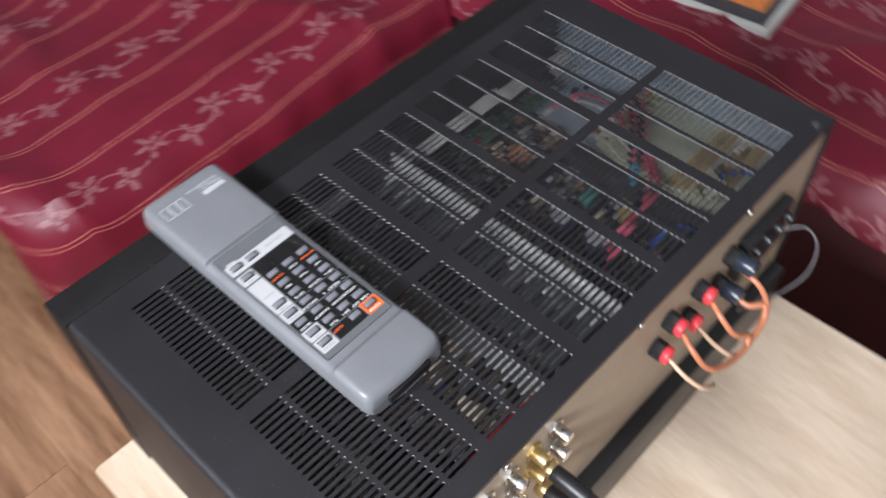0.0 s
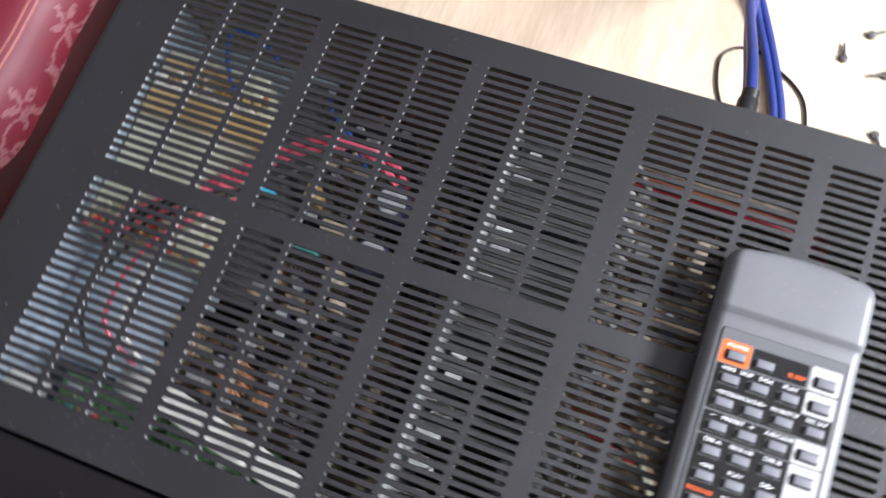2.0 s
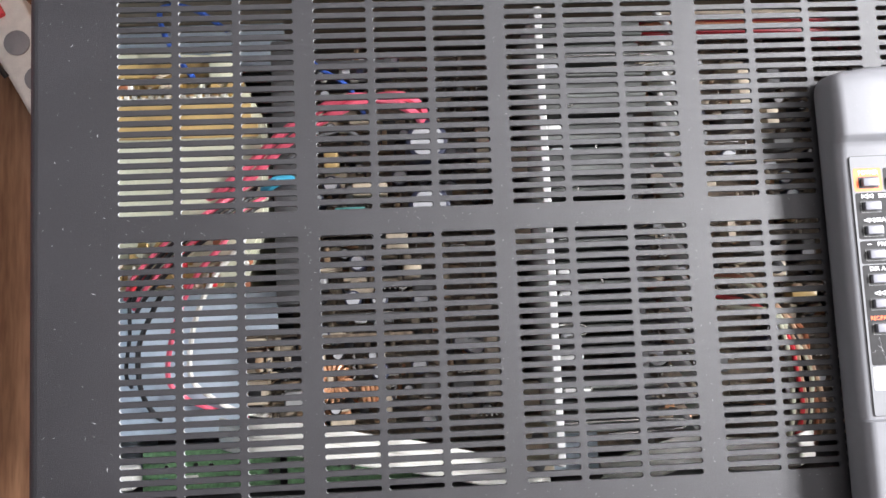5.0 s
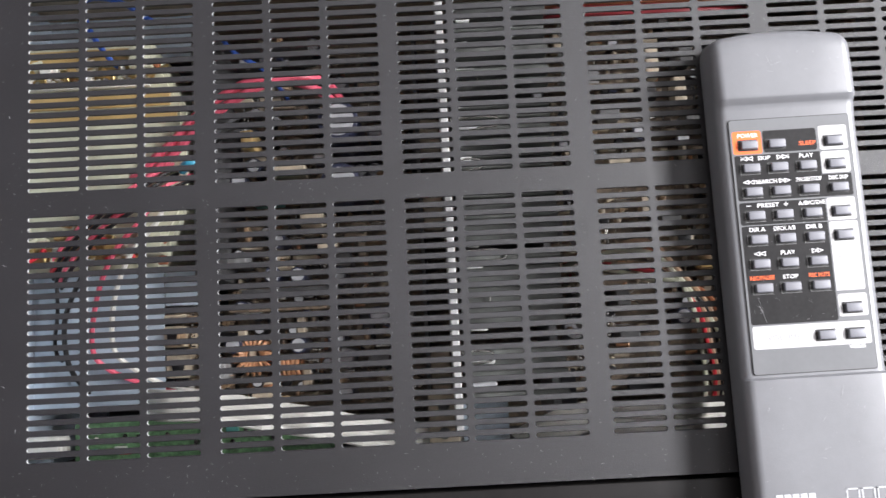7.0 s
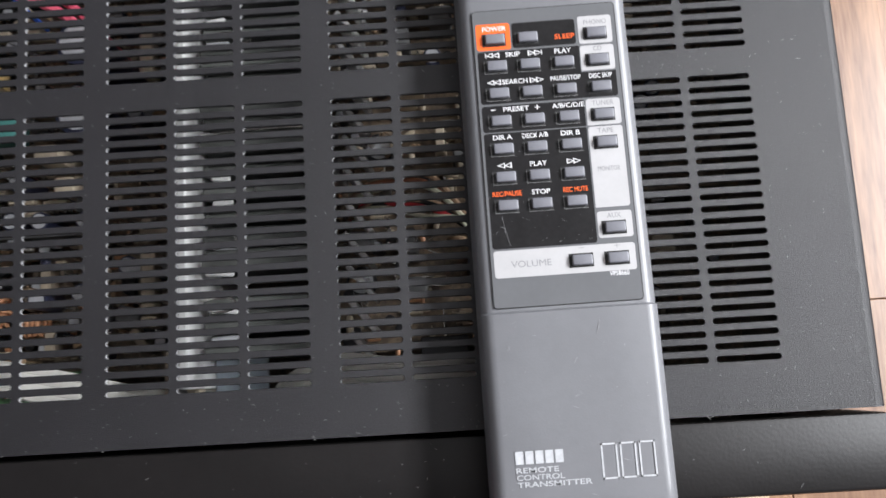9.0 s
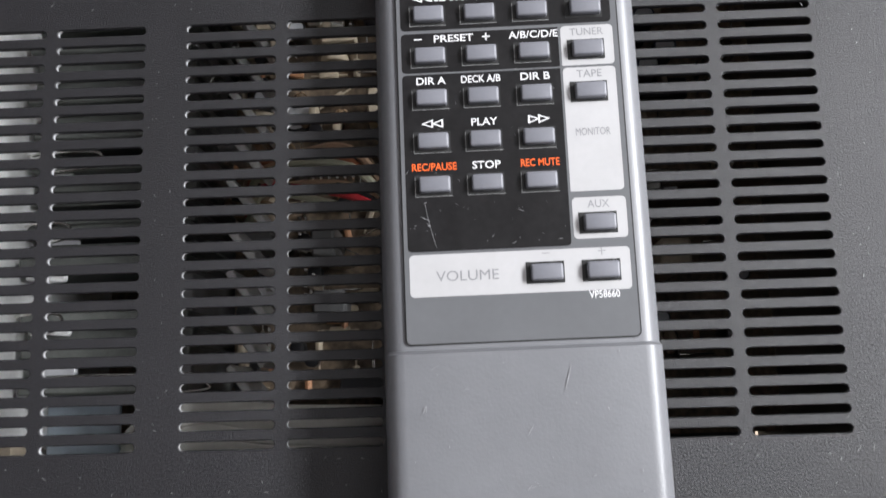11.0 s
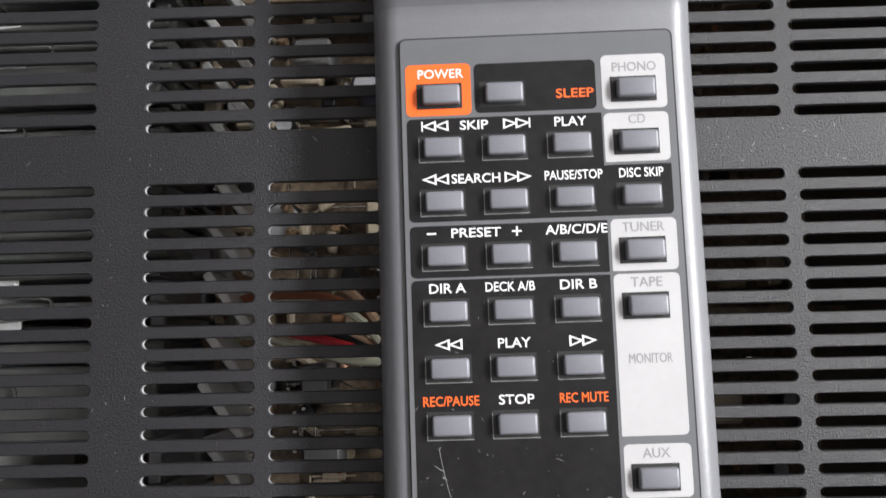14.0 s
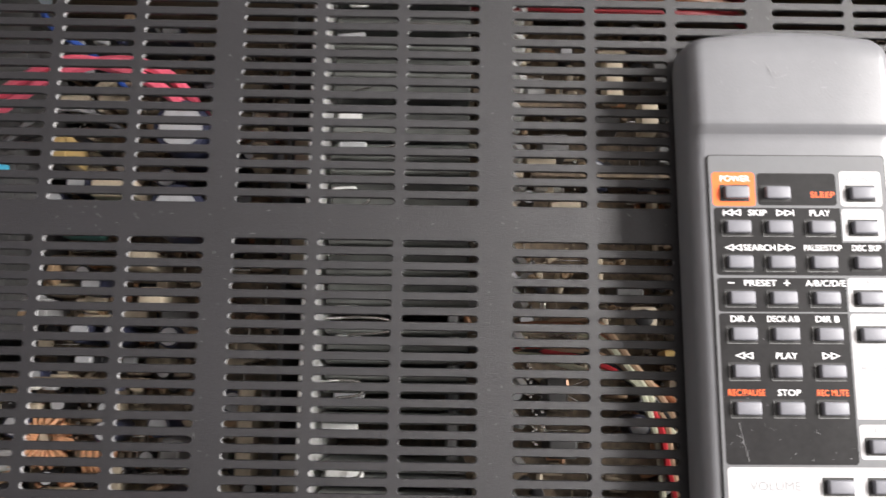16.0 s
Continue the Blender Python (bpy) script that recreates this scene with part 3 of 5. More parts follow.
add_box(bm, (AW / 2, AD / 2, BOT + 0.003), (AW - 0.002, AD - 0.002, 0.002))
part("chassis_bottom", bm, M_DARK, receiver)
bm = bmesh.new()
add_box(bm, (AW / 2, AD - 0.0035, (BOT + TOP - 0.004) / 2), (AW - 0.006, 0.0012, TOP - 0.004 - BOT))
part("rear_panel", bm, M_BEIGE, receiver, "beige painted rear panel")
bm = bmesh.new()
add_box(bm, (AW / 2, 0.004, (BOT + TOP - 0.006) / 2), (AW - 0.006, 0.0012, TOP - 0.006 - BOT))
part("inner_front_wall", bm, M_DARK, receiver)
bm = bmesh.new()
add_cyl(bm, (0, 0, 0), 0.016, BOT - DESK + 0.002, 24, r2=0.014, bevel=0.0015)
foot = finish("foot", bm, M_BLACK)
for x in (0.04, AW - 0.04):
    for y in (0.02, AD - 0.03):
        piece("foot", foot, receiver, (x, y, (BOT + DESK + 0.002) / 2))


# ---- remote control ----
RXC, RYB, RL, RW = 0.3362, -0.0285, 0.1965, 0.0575      # centre line, front end, length, width
RZ0 = TOP + 0.0004
remote = thing("remote_control", (RXC, RYB + RL / 2, RZ0), "grey plastic remote control lying on the receiver", "remote control")
FACE_Z, HEAD_Z, TAIL_Z = 0.0150, 0.0178, 0.0172         # heights over its underside
V_TAIL, V_FACE1, V_HEAD = 0.0640, 0.1640, 0.1730


def remote_body():
    """Lofted along its length: rounded shoulders, a lower middle for the keys, a bowed head end."""
    def section(v):
        if v < V_TAIL:
            z = TAIL_Z
        elif v < V_TAIL + 0.0006:
            z = TAIL_Z + (FACE_Z - TAIL_Z) * (v - V_TAIL) / 0.0006
        elif v < V_FACE1 - 0.001:
            z = FACE_Z
        elif v < V_HEAD:
            t = (v - V_FACE1 + 0.001) / (V_HEAD - V_FACE1 + 0.001)
            z = FACE_Z + (HEAD_Z - FACE_Z) * (0.45 * t if t < 0.62 else 0.28 + 0.72 * min(1.0, (t - 0.62) / 0.24))
        else:
            z = HEAD_Z - 0.0012 * ((v - V_HEAD) / (RL - V_HEAD)) ** 2
        return z
    vs_ = [0, 0.0004, 0.0012, 0.0028, 0.005] + [0.01 + 0.0078 * k for k in range(7)] + [V_TAIL, V_TAIL + 0.0003, V_TAIL + 0.0008] + \
          [0.07 + 0.01 * k for k in range(10)] + [0.1629, 0.1650, 0.1670, 0.1692, 0.1694, 0.1703, 0.1714, 0.1718, V_HEAD, 0.177, 0.181, 0.185, 0.189, 0.1915, 0.1937, 0.1955, RL]
    bm = bmesh.new()
    rings = []
    for v in vs_:
        z = section(v)
        w = RW / 2 - 0.0004 * (v / RL)
        # ends pull in
        e0, e1 = min(1, v / 0.005), min(1, (RL - v) / 0.006)
        drop = 0.0045 * (1 - math.sqrt(max(0, 1 - (1 - e0) ** 2))) + 0.0055 * (1 - math.sqrt(max(0, 1 - (1 - e1) ** 2)))
        pinch = 0.0045 * (1 - math.sqrt(max(0, 1 - (1 - e0) ** 2))) + 0.003 * (1 - math.sqrt(max(0, 1 - (1 - e1) ** 2)))
        zt, ww = z - drop, w - pinch
        r = 0.0042
        half = [(0, 0.0), (ww - 0.004, 0.0), (ww - 0.0012, 0.0012), (ww - 0.0003, 0.0035), (ww, 0.0055), (ww - 0.0010, zt - r)]
        half += [(ww - 0.0010 - r + r * math.cos(a), zt - r + r * math.sin(a)) for a in [math.pi / 2 * k / 5 for k in range(1, 6)]]
        half += [(ww * 0.4, zt + 0.00015), (0, zt + 0.0002)]
        ring = [(x, zz) for x, zz in half] + [(-x, zz) for x, zz in half[-2:0:-1]]
        rings.append([bm.verts.new((RXC + x, RYB + v + (0.0032 * (1 - (x / (RW / 2)) ** 2) if v > 0.18 else 0) * ((v - 0.18) / (RL - 0.18) if v > 0.18 else 0), RZ0 + zz)) for x, zz in ring])
    n = len(rings[0])
    for a, b in zip(rings, rings[1:]):
        for k in range(n):
            bm.faces.new((a[k], a[(k + 1) % n], b[(k + 1) % n], b[k]))
    bm.faces.new(rings[0])
    bm.faces.new(rings[-1][::-1])
    return bm


part("case", remote_body(), M_REMOTE, remote)
bm = bmesh.new()
add_box(bm, (RXC, RYB + RL + 0.0026, RZ0 + 0.0062), (0.030, 0.0024, 0.0060), 0.0008, 2)
part("sender_window", bm, M_BLACK, remote, "dark infrared sender window")


def plate(u0, u1, v0, v1, z0, z1, r, corners="abcd"):
    """A rounded rectangle sheet in the remote's own u, v and height."""
    bm = bmesh.new()
    pts = []
    for name_, cx, cy, a0 in (("a", u1 - r, v1 - r, 0), ("b", u0 + r, v1 - r, 90), ("c", u0 + r, v0 + r, 180), ("d", u1 - r, v0 + r, 270)):
        rr = r if name_ in corners else 0.0002
        cx2, cy2 = (u1 - rr if name_ in "ad" else u0 + rr), (v1 - rr if name_ in "ab" else v0 + rr)
        for k in range(5):
            a = radians(a0 + 22.5 * k)
            pts.append((RXC + cx2 + rr * math.cos(a), RYB + cy2 + rr * math.sin(a)))
    lo = [bm.verts.new((x, y, RZ0 + z0)) for x, y in pts]
    hi = [bm.verts.new((x, y, RZ0 + z1)) for x, y in pts]
    n = len(pts)
    for k in range(n):
        bm.faces.new((lo[k], lo[(k + 1) % n], hi[(k + 1) % n], hi[k]))
    bm.faces.new(hi)
    bm.faces.new(lo[::-1])
    return bm


FZ = FACE_Z + 0.0002
# dark sheet for the shade in the joint round the keypad
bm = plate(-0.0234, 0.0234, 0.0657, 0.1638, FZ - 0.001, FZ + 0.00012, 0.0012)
part("keypad_rim_shadow", bm, M_WELL, remote, "shaded joint round the keypad, drawn as a dark rim", False)
keypad = part("keypad", plate(-0.0231, 0.0231, 0.0660, 0.1635, FZ - 0.001, FZ + 0.0003, 0.0010), M_FACE, remote, "grey printed keypad film", False)
Z1 = FZ + 0.0003
UC = (-0.0163, -0.0056, 0.0054, 0.0166)
VR = {"pow": 0.1534, "sk": 0.1443, "se": 0.1351, "pr": 0.1259, "da": 0.1167, "rw": 0.1074, "rp": 0.0982, "aux": 0.0890, "vol": 0.0793}
fields = [
    ("power_field", -0.0223, -0.0112, VR["pow"] - 0.0034, VR["pow"] + 0.0056, M_ORANGE, "abcd"),
    ("sleep_field", -0.0106, 0.0100, VR["pow"] - 0.0032, VR["pow"] + 0.0054, M_BLACKFILM, "abcd"),
    ("disc_field", -0.0223, 0.0107, VR["se"] - 0.0033, VR["sk"] + 0.0052, M_BLACKFILM, "bc"),
    ("disc_skip_field", 0.0107, 0.0219, VR["se"] - 0.0033, VR["se"] + 0.0053, M_BLACKFILM, "d"),
    ("preset_field", -0.0223, 0.0107, VR["pr"] - 0.0035, VR["pr"] + 0.0052, M_BLACKFILM, "bc"),
    ("deck_field", -0.0223, 0.0107, VR["aux"] - 0.0045, VR["da"] + 0.0053, M_BLACKFILM, "bcd"),
    ("phono_field", 0.0110, 0.0219, VR["pow"] - 0.0034, VR["pow"] + 0.0060, M_WHITEFILM, "abcd"),
    ("cd_field", 0.0110, 0.0219, VR["sk"] - 0.0034, VR["sk"] + 0.0050, M_WHITEFILM, "abd"),
    ("tuner_field", 0.0112, 0.0221, VR["pr"] - 0.0034, VR["pr"] + 0.0053, M_WHITEFILM, "abd"),
    ("tape_field", 0.0112, 0.0221, VR["rp"] - 0.0026, VR["da"] + 0.0053, M_WHITEFILM, "abd"),
    ("aux_field", 0.0113, 0.0222, VR["aux"] - 0.0032, VR["aux"] + 0.0053, M_WHITEFILM, "abcd"),
    ("volume_field", -0.0221, 0.0222, VR["vol"] - 0.0040, VR["vol"] + 0.0046, M_WHITEFILM, "abcd"),
]
for nm, u0, u1, v0, v1, mt, cs in fields:
    part(nm, plate(u0, u1, v0, v1, Z1 - 0.0001, Z1 + 0.00004, 0.0009, cs), mt, keypad, "", False)
Z2 = Z1 + 0.00004


def key_meshes():
    bm = bmesh.new()
    add_box(bm, (0, 0, 0.0005), (0.0064, 0.0033, 0.0022), 0.0005, 3)
    key = finish("key", bm, M_KEY)
    bm = bmesh.new()
    # flat sheet paints the shade round a key, wider on its left
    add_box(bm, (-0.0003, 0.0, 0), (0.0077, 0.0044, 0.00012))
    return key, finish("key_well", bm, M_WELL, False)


KEY, WELL = key_meshes()
keys = [(UC[0], "pow"), (UC[1], "pow"), (UC[3], "pow"), (UC[3], "pr"), (UC[3], "da"), (UC[3], "aux"), (UC[2], "vol"), (UC[3], "vol"), (UC[3], "sk"), (UC[3], "se")]
keys += [(UC[c], r) for r in ("sk", "se", "pr", "da", "rw", "rp") for c in range(3)]
for u, r in keys:
    k = piece("key", KEY, remote, (RXC + u, RYB + VR[r], RZ0 + Z2))
    piece("key_well", WELL, k, (RXC + u, RYB + VR[r], RZ0 + Z2 + 0.00002), label="shaded gap round the key, drawn as a dark sheet")


# worn pale lips at two sides of the openings in the black print
bm = bmesh.new()
lip = [(-0.0041, 0.0018), (-0.0041, -0.0024), (0.0036, -0.0024), (0.0036, -0.00225), (-0.00396, -0.00225), (-0.00396, 0.0018)]
bm.faces.new([bm.verts.new((x, y, 0)) for x, y in lip])
LIP = finish("well_lip", bm, M_WORNLIP, False)
for u, r in keys[10:]:
    piece("well_lip", LIP, keypad, (RXC + u, RYB + VR[r], RZ0 + Z2 + 0.0001))


def lettering(text, u, v, height, mat, parent, z, spread=1.0, align="CENTER", bold=0.0, width=None):
    cu = bpy.data.curves.new("lettering", "FONT")
    cu.body, cu.size, cu.align_x, cu.align_y, cu.resolution_u = text, 1.0, "LEFT", "BOTTOM", 3
    cu.offset = bold
    tmp = bpy.data.objects.new("tmp_text", cu)
    scene.collection.objects.link(tmp)
    dg = bpy.context.evaluated_depsgraph_get()
    me = bpy.data.meshes.new_from_object(tmp.evaluated_get(dg))
    bpy.data.objects.remove(tmp)
    me.name = "lettering"
    co = np.empty(len(me.vertices) * 3)
    me.vertices.foreach_get("co", co)
    co = co.reshape(-1, 3)
    lo, hi = co.min(0), co.max(0)
    s = height / (hi[1] - lo[1])
    sx = (width / (hi[0] - lo[0])) if width else s * spread
    w = (hi[0] - lo[0]) * sx
    x0 = u - w / 2 if align == "CENTER" else u
    co[:, 0] = RXC + x0 + (co[:, 0] - lo[0]) * sx
    co[:, 1] = RYB + v + (co[:, 1] - lo[1]) * s - height / 2
    co[:, 2] = RZ0 + z
    me.vertices.foreach_set("co", co.ravel())
    me.materials.clear()
    me.materials.append(mat)
    return attach(new("lettering", me), parent)


ZT = Z2 + 0.00004
LB = 0.0039      # labels stand this far above their keys
H = 0.0016
words = [
    ("POWER", UC[0], "pow", M_INKW, 0.0078), ("PHONO", UC[3], "pow", M_INKG, 0.0074), ("SKIP", -0.0109, "sk", M_INKW, 0.0048), ("PLAY", UC[2], "sk", M_INKW, 0.0054),
    ("CD", UC[3], "sk", M_INKG, 0.0028), ("SEARCH", -0.0109, "se", M_INKW, 0.0082), ("PAUSE/STOP", UC[2] + 0.0001, "se", M_INKW, 0.0097), ("DISC SKIP", UC[3] + 0.0002, "se", M_INKW, 0.0074),
    ("PRESET", -0.0112, "pr", M_INKW, 0.0083), ("A/B/C/D/E", UC[2] + 0.0001, "pr", M_INKW, 0.0103), ("TUNER", UC[3], "pr", M_INKG, 0.0070),
    ("DIR A", UC[0], "da", M_INKW, 0.0061), ("DECK A/B", UC[1] - 0.0003, "da", M_INKW, 0.0082), ("DIR B", UC[2], "da", M_INKW, 0.0061), ("TAPE", UC[3], "da", M_INKG, 0.0052),
    ("PLAY", UC[1], "rw", M_INKW, 0.0054), ("REC/PAUSE", UC[0], "rp", M_ORANGE, 0.0092), ("STOP", UC[1], "rp", M_INKW, 0.0058), ("REC MUTE", UC[2], "rp", M_ORANGE, 0.0079), ("AUX", UC[3], "aux", M_INKG, 0.0044),
]
for txt, u, r, mt, w in words:
    lettering(txt, u, VR[r] + LB, H, mt, keypad, ZT, bold=0.012 if mt is not M_INKG else 0.006, width=w)
lettering("SLEEP", UC[2] + 0.001, VR["pow"] - 0.0003, H, M_ORANGE, keypad, ZT, bold=0.012, width=0.0064)
lettering("MONITOR", UC[3], VR["rw"] + 0.0007, H, M_INKG, keypad, ZT, width=0.0071)
lettering("VOLUME", -0.0105, VR["vol"] + 0.0001, 0.0021, M_INKG, keypad, ZT, width=0.0126)
lettering("VP58660", UC[3], 0.0745, 0.0015, M_INKW, keypad, Z1 + 0.00004, bold=0.01, width=0.0061)
for u, r, mt, plus in ((UC[0] - 0.0024, "pr", M_INKW, False), (UC[1] + 0.0012, "pr", M_INKW, True), (UC[2], "vol", M_INKG, False), (UC[3], "vol", M_INKG, True)):
    bm = bmesh.new()
    vv = RYB + VR[r] + LB
    t = 0.0003 if mt is M_INKW else 0.00014
    add_box(bm, (RXC + u, vv, RZ0 + ZT), (0.0016, t, 0.00004))
    if plus:
        add_box(bm, (RXC + u, vv, RZ0 + ZT), (t, 0.0016, 0.00004))
    part("plus_sign" if plus else "minus_sign", bm, mt, keypad, "", False)


def arrows(u, v, direction, bar):
    """Two outlined triangles, and a bar where the mark has one."""
    for k in (0, 1):
        bm = bmesh.new()
        cx = u + direction * (k - 0.5) * 0.0021
        tri = [(cx - direction * 0.0010, v + 0.0008), (cx - direction * 0.0010, v - 0.0008), (cx + direction * 0.0011, v)]
        mid = (sum(p[0] for p in tri) / 3, sum(p[1] for p in tri) / 3)
        rim = [[bm.verts.new((RXC + mid[0] + (p[0] - mid[0]) * g, RYB + mid[1] + (p[1] - mid[1]) * g, RZ0 + ZT)) for p in tri] for g in (1.18, 0.68)]
        for i in range(3):
            j = (i + 1) % 3
            bm.faces.new((rim[0][i], rim[0][j], rim[1][j], rim[1][i]))
        part("arrow_mark", bm, M_INKW, keypad, "", False)
    if bar:
        bm = bmesh.new()
        add_box(bm, (RXC + u + direction * 0.0023, RYB + v, RZ0 + ZT), (0.00025, 0.0017, 0.00004))
        part("arrow_bar", bm, M_INKW, keypad, "", False)


arrows(UC[0] - 0.0011, VR["sk"] + LB, -1, True)
arrows(UC[1] + 0.0018, VR["sk"] + LB, 1, True)
arrows(UC[0] - 0.0013, VR["se"] + LB, -1, False)
arrows(UC[1] + 0.0017, VR["se"] + LB, 1, False)
arrows(UC[0], VR["rw"] + LB, -1, False)
arrows(UC[2] + 0.0002, VR["rw"] + LB, 1, False)

# printing on the tail: two marks as plain bars, and three lines of text
TZ = TAIL_Z + 0.00028
for k, w in enumerate((0.0024,) * 5):
    bm = bmesh.new()
    add_box(bm, (RXC - 0.0192 + k * 0.0030, RYB + 0.0205, RZ0 + TZ), (w, 0.0038, 0.00004))
    part("maker_mark_bar", bm, M_INKS, remote, "silver printed bar", False)
for k in range(3):
    bm = bmesh.new()
    cx = 0.0078 + k * 0.0057
    for sx, sy, dx, dy in ((0.0048, 0.0005, 0, 0.0050), (0.0048, 0.0005, 0, -0.0050), (0.0005, 0.0105, -0.0022, 0), (0.0005, 0.0105, 0.0022, 0)):
        add_box(bm, (RXC + cx + dx, RYB + 0.0180 + dy, RZ0 + TZ), (sx, sy, 0.00004))
    part("model_mark_outline", bm, M_INKS, remote, "silver printed outline", False)
for txt, v, w in (("REMOTE", 0.0168, 0.0128), ("CONTROL", 0.0147, 0.0144), ("TRANSMITTER", 0.0126, 0.0225)):
    lettering(txt, -0.0204, v, 0.0016, M_INKS, remote, TZ, align="LEFT", width=w, bold=0.01)


# ---- inside the receiver ----
BZ = 0.545                                   # main board
rnd = random.Random(7)
board = bmesh.new()
add_box(board, (0.258, 0.118, BZ), (0.345, 0.212, 0.0016))
board = part("circuit_board", board, M_PCBB, receiver, "brown main circuit board")
for x0, x1, y0, y1 in ((0.003, 0.0665, 0.034, 0.097), (0.0670, 0.084, 0.080, 0.097)):
    bm = bmesh.new()
    add_box(bm, ((x0 + x1) / 2, (y0 + y1) / 2, 0.592), (x1 - x0, y1 - y0, 0.0012), 0.0003, 1)
    part("shield_plate", bm, M_PLATE, receiver, "pale zinc-plated shield plate")
# bare inner walls of the chassis beside the transformer
for c, d in (((0.0045, 0.118, 0.578), (0.0010, 0.222, 0.152)),):
    bm = bmesh.new()
    add_box(bm, c, d)
    part("chassis_wall", bm, M_PLATE, receiver, "pale zinc-plated inner wall")
# smaller boards nearer the cover, under the vents
for x0, x1, y0, y1, z in ((0.097, 0.188, 0.028, 0.122, 0.574), (0.100, 0.146, 0.124, 0.215, 0.566), (0.252, 0.330, 0.030, 0.215, 0.576), (0.0675, 0.096, 0.028, 0.078, 0.578)):
    bm = bmesh.new()
    add_box(bm, ((x0 + x1) / 2, (y0 + y1) / 2, z), (x1 - x0, y1 - y0, 0.0016))
    part("circuit_board", bm, M_PCBB, receiver, "brown circuit board full of components")
bm = bmesh.new()
add_box(bm, (0.046, 0.2185, 0.574), (0.084, 0.024, 0.0012), 0.0003, 1)
part("shield_plate", bm, M_PLATE, receiver, "pale zinc-plated shield plate")
for x0, x1, z in ((0.020, 0.082, 0.582), (0.086, 0.146, 0.587)):
    bm = bmesh.new()
    add_box(bm, ((x0 + x1) / 2, 0.0185, z), (x1 - x0, 0.021, 0.0016))
    gb = part("circuit_board", bm, M_PCB, receiver, "green circuit board")
    for k in range(5):
        bm = bmesh.new()
        add_box(bm, (rnd.uniform(x0 + 0.006, x1 - 0.006), rnd.uniform(0.012, 0.025), z + 0.0018), (rnd.choice((0.009, 0.004, 0.006)), 0.0028, 0.002), 0.0004, 1)
        part("chip", bm, (M_WHITE, M_CAPTOP, M_RED, M_YELLOW, M_TEALP)[k], gb)
    for k in range(9):
        bm = bmesh.new()
        x = x0 + 0.004 + k * (x1 - x0 - 0.008) / 8
        add_cyl(bm, (x, 0.013 + 0.011 * rnd.random(), z + 0.0014), 0.0011, 0.0012, 8)
        part("solder_joint", bm, M_NICKEL, gb)
bm = bmesh.new()
add_box(bm, (0.014, 0.018, 0.600), (0.018, 0.010, 0.014), 0.002)
part("white_connector", bm, M_WHITE, receiver)

# transformer: cream wrapped block with cut corners, yellow tape, two rows of terminals
outline = [(0.006, 0.097), (0.069, 0.097), (0.083, 0.125), (0.083, 0.172), (0.067, 0.203), (0.006, 0.206)]
bm = bmesh.new()
lo = [bm.verts.new((x, y, 0.500)) for x, y in outline]
hi = [bm.verts.new((x, y, 0.611)) for x, y in outline]
for k in range(len(outline)):
    bm.faces.new((lo[k], lo[(k + 1) % 6], hi[(k + 1) % 6], hi[k]))
bm.faces.new(hi)
bm.faces.new(lo[::-1])
bmesh.ops.bevel(bm, geom=[e for e in bm.edges if e.verts[0].co.z > 0.6 and e.verts[1].co.z > 0.6], offset=0.002, segments=2, affect="EDGES")
trafo = part("transformer", bm, M_CREAM, receiver, "mains transformer wrapped in cream paper")
for y0, y1, x1 in ((0.1650, 0.1715, 0.080), (0.1722, 0.1805, 0.077), (0.1925, 0.2005, 0.066)):
    bm = bmesh.new()
    add_box(bm, ((0.007 + x1) / 2, (y0 + y1) / 2, 0.6118), (x1 - 0.007, y1 - y0, 0.0012), 0.0004, 1)
    part("tape_band", bm, M_YELLOW, trafo, "yellow tape band")
for y in (0.1035, 0.1868):
    bm = bmesh.new()
    add_box(bm, (0.036, y, 0.6125), (0.056, 0.0085, 0.003), 0.0006, 1)
    strip = part("terminal_strip", bm, M_YELLOW if y < 0.15 else M_BRASS, trafo)
    for k in range(11):
        bm = bmesh.new()
        add_box(bm, (0.010 + k * 0.0052, y + (0.0012 if k % 2 else -0.0012), 0.6155), (0.0026, 0.0052, 0.004), 0.0006, 1, rz=rnd.uniform(-20, 20))
        part("terminal", bm, M_BRASS if k % 3 else M_WHITE, strip)
for k in range(64):
    front = k % 3 != 0
    bm = bmesh.new()
    c = (rnd.uniform(0.009, 0.074), rnd.uniform(0.0985, 0.121) if front else rnd.uniform(0.1855, 0.1905), 0.6150 + rnd.uniform(0, 0.004))
    if k % 4 == 0:
        add_tube(bm, [(c[0] - 0.004, c[1] - 0.003, c[2] - 0.003), (c[0], c[1], c[2] + 0.002), (c[0] + 0.004, c[1] + 0.004, c[2] - 0.003)], 0.0010, 6, 4)
    else:
        add_box(bm, c, (rnd.uniform(0.002, 0.006), rnd.uniform(0.002, 0.004), 0.003), 0.0005, 1, rz=rnd.uniform(-40, 40))
    part("terminal", bm, rnd.choice((M_BRASS, M_WHITE, M_CREAM, M_BROWN, M_BRASS, M_RED, M_YELLOW, M_TAN)), trafo)
bm = bmesh.new()
add_box(bm, (0.038, 0.1822, 0.6128), (0.060, 0.0016, 0.0028), 0.0003, 1)
comb_bar = part("comb_bar", bm, M_WHITE, trafo, "white toothed winding guide")
bm = bmesh.new()
add_box(bm, (0, 0, 0), (0.0022, 0.0030, 0.0036), 0.0004, 1)
TOOTH = finish("tooth", bm, M_WHITE)
for k in range(17):
    piece("tooth", TOOTH, comb_bar, (0.0095 + k * 0.0035, 0.1840, 0.6132), rnd.uniform(-8, 8))
for x, y in ((0.062, 0.194), (0.065, 0.108)):
    bm = bmesh.new()
    add_box(bm, (x + 0.004, y, 0.616), (0.011, 0.013, 0.010), 0.0015)
    part("wire_connector", bm, M_CREAM, trafo, "cream wire connector block")
bm = bmesh.new()
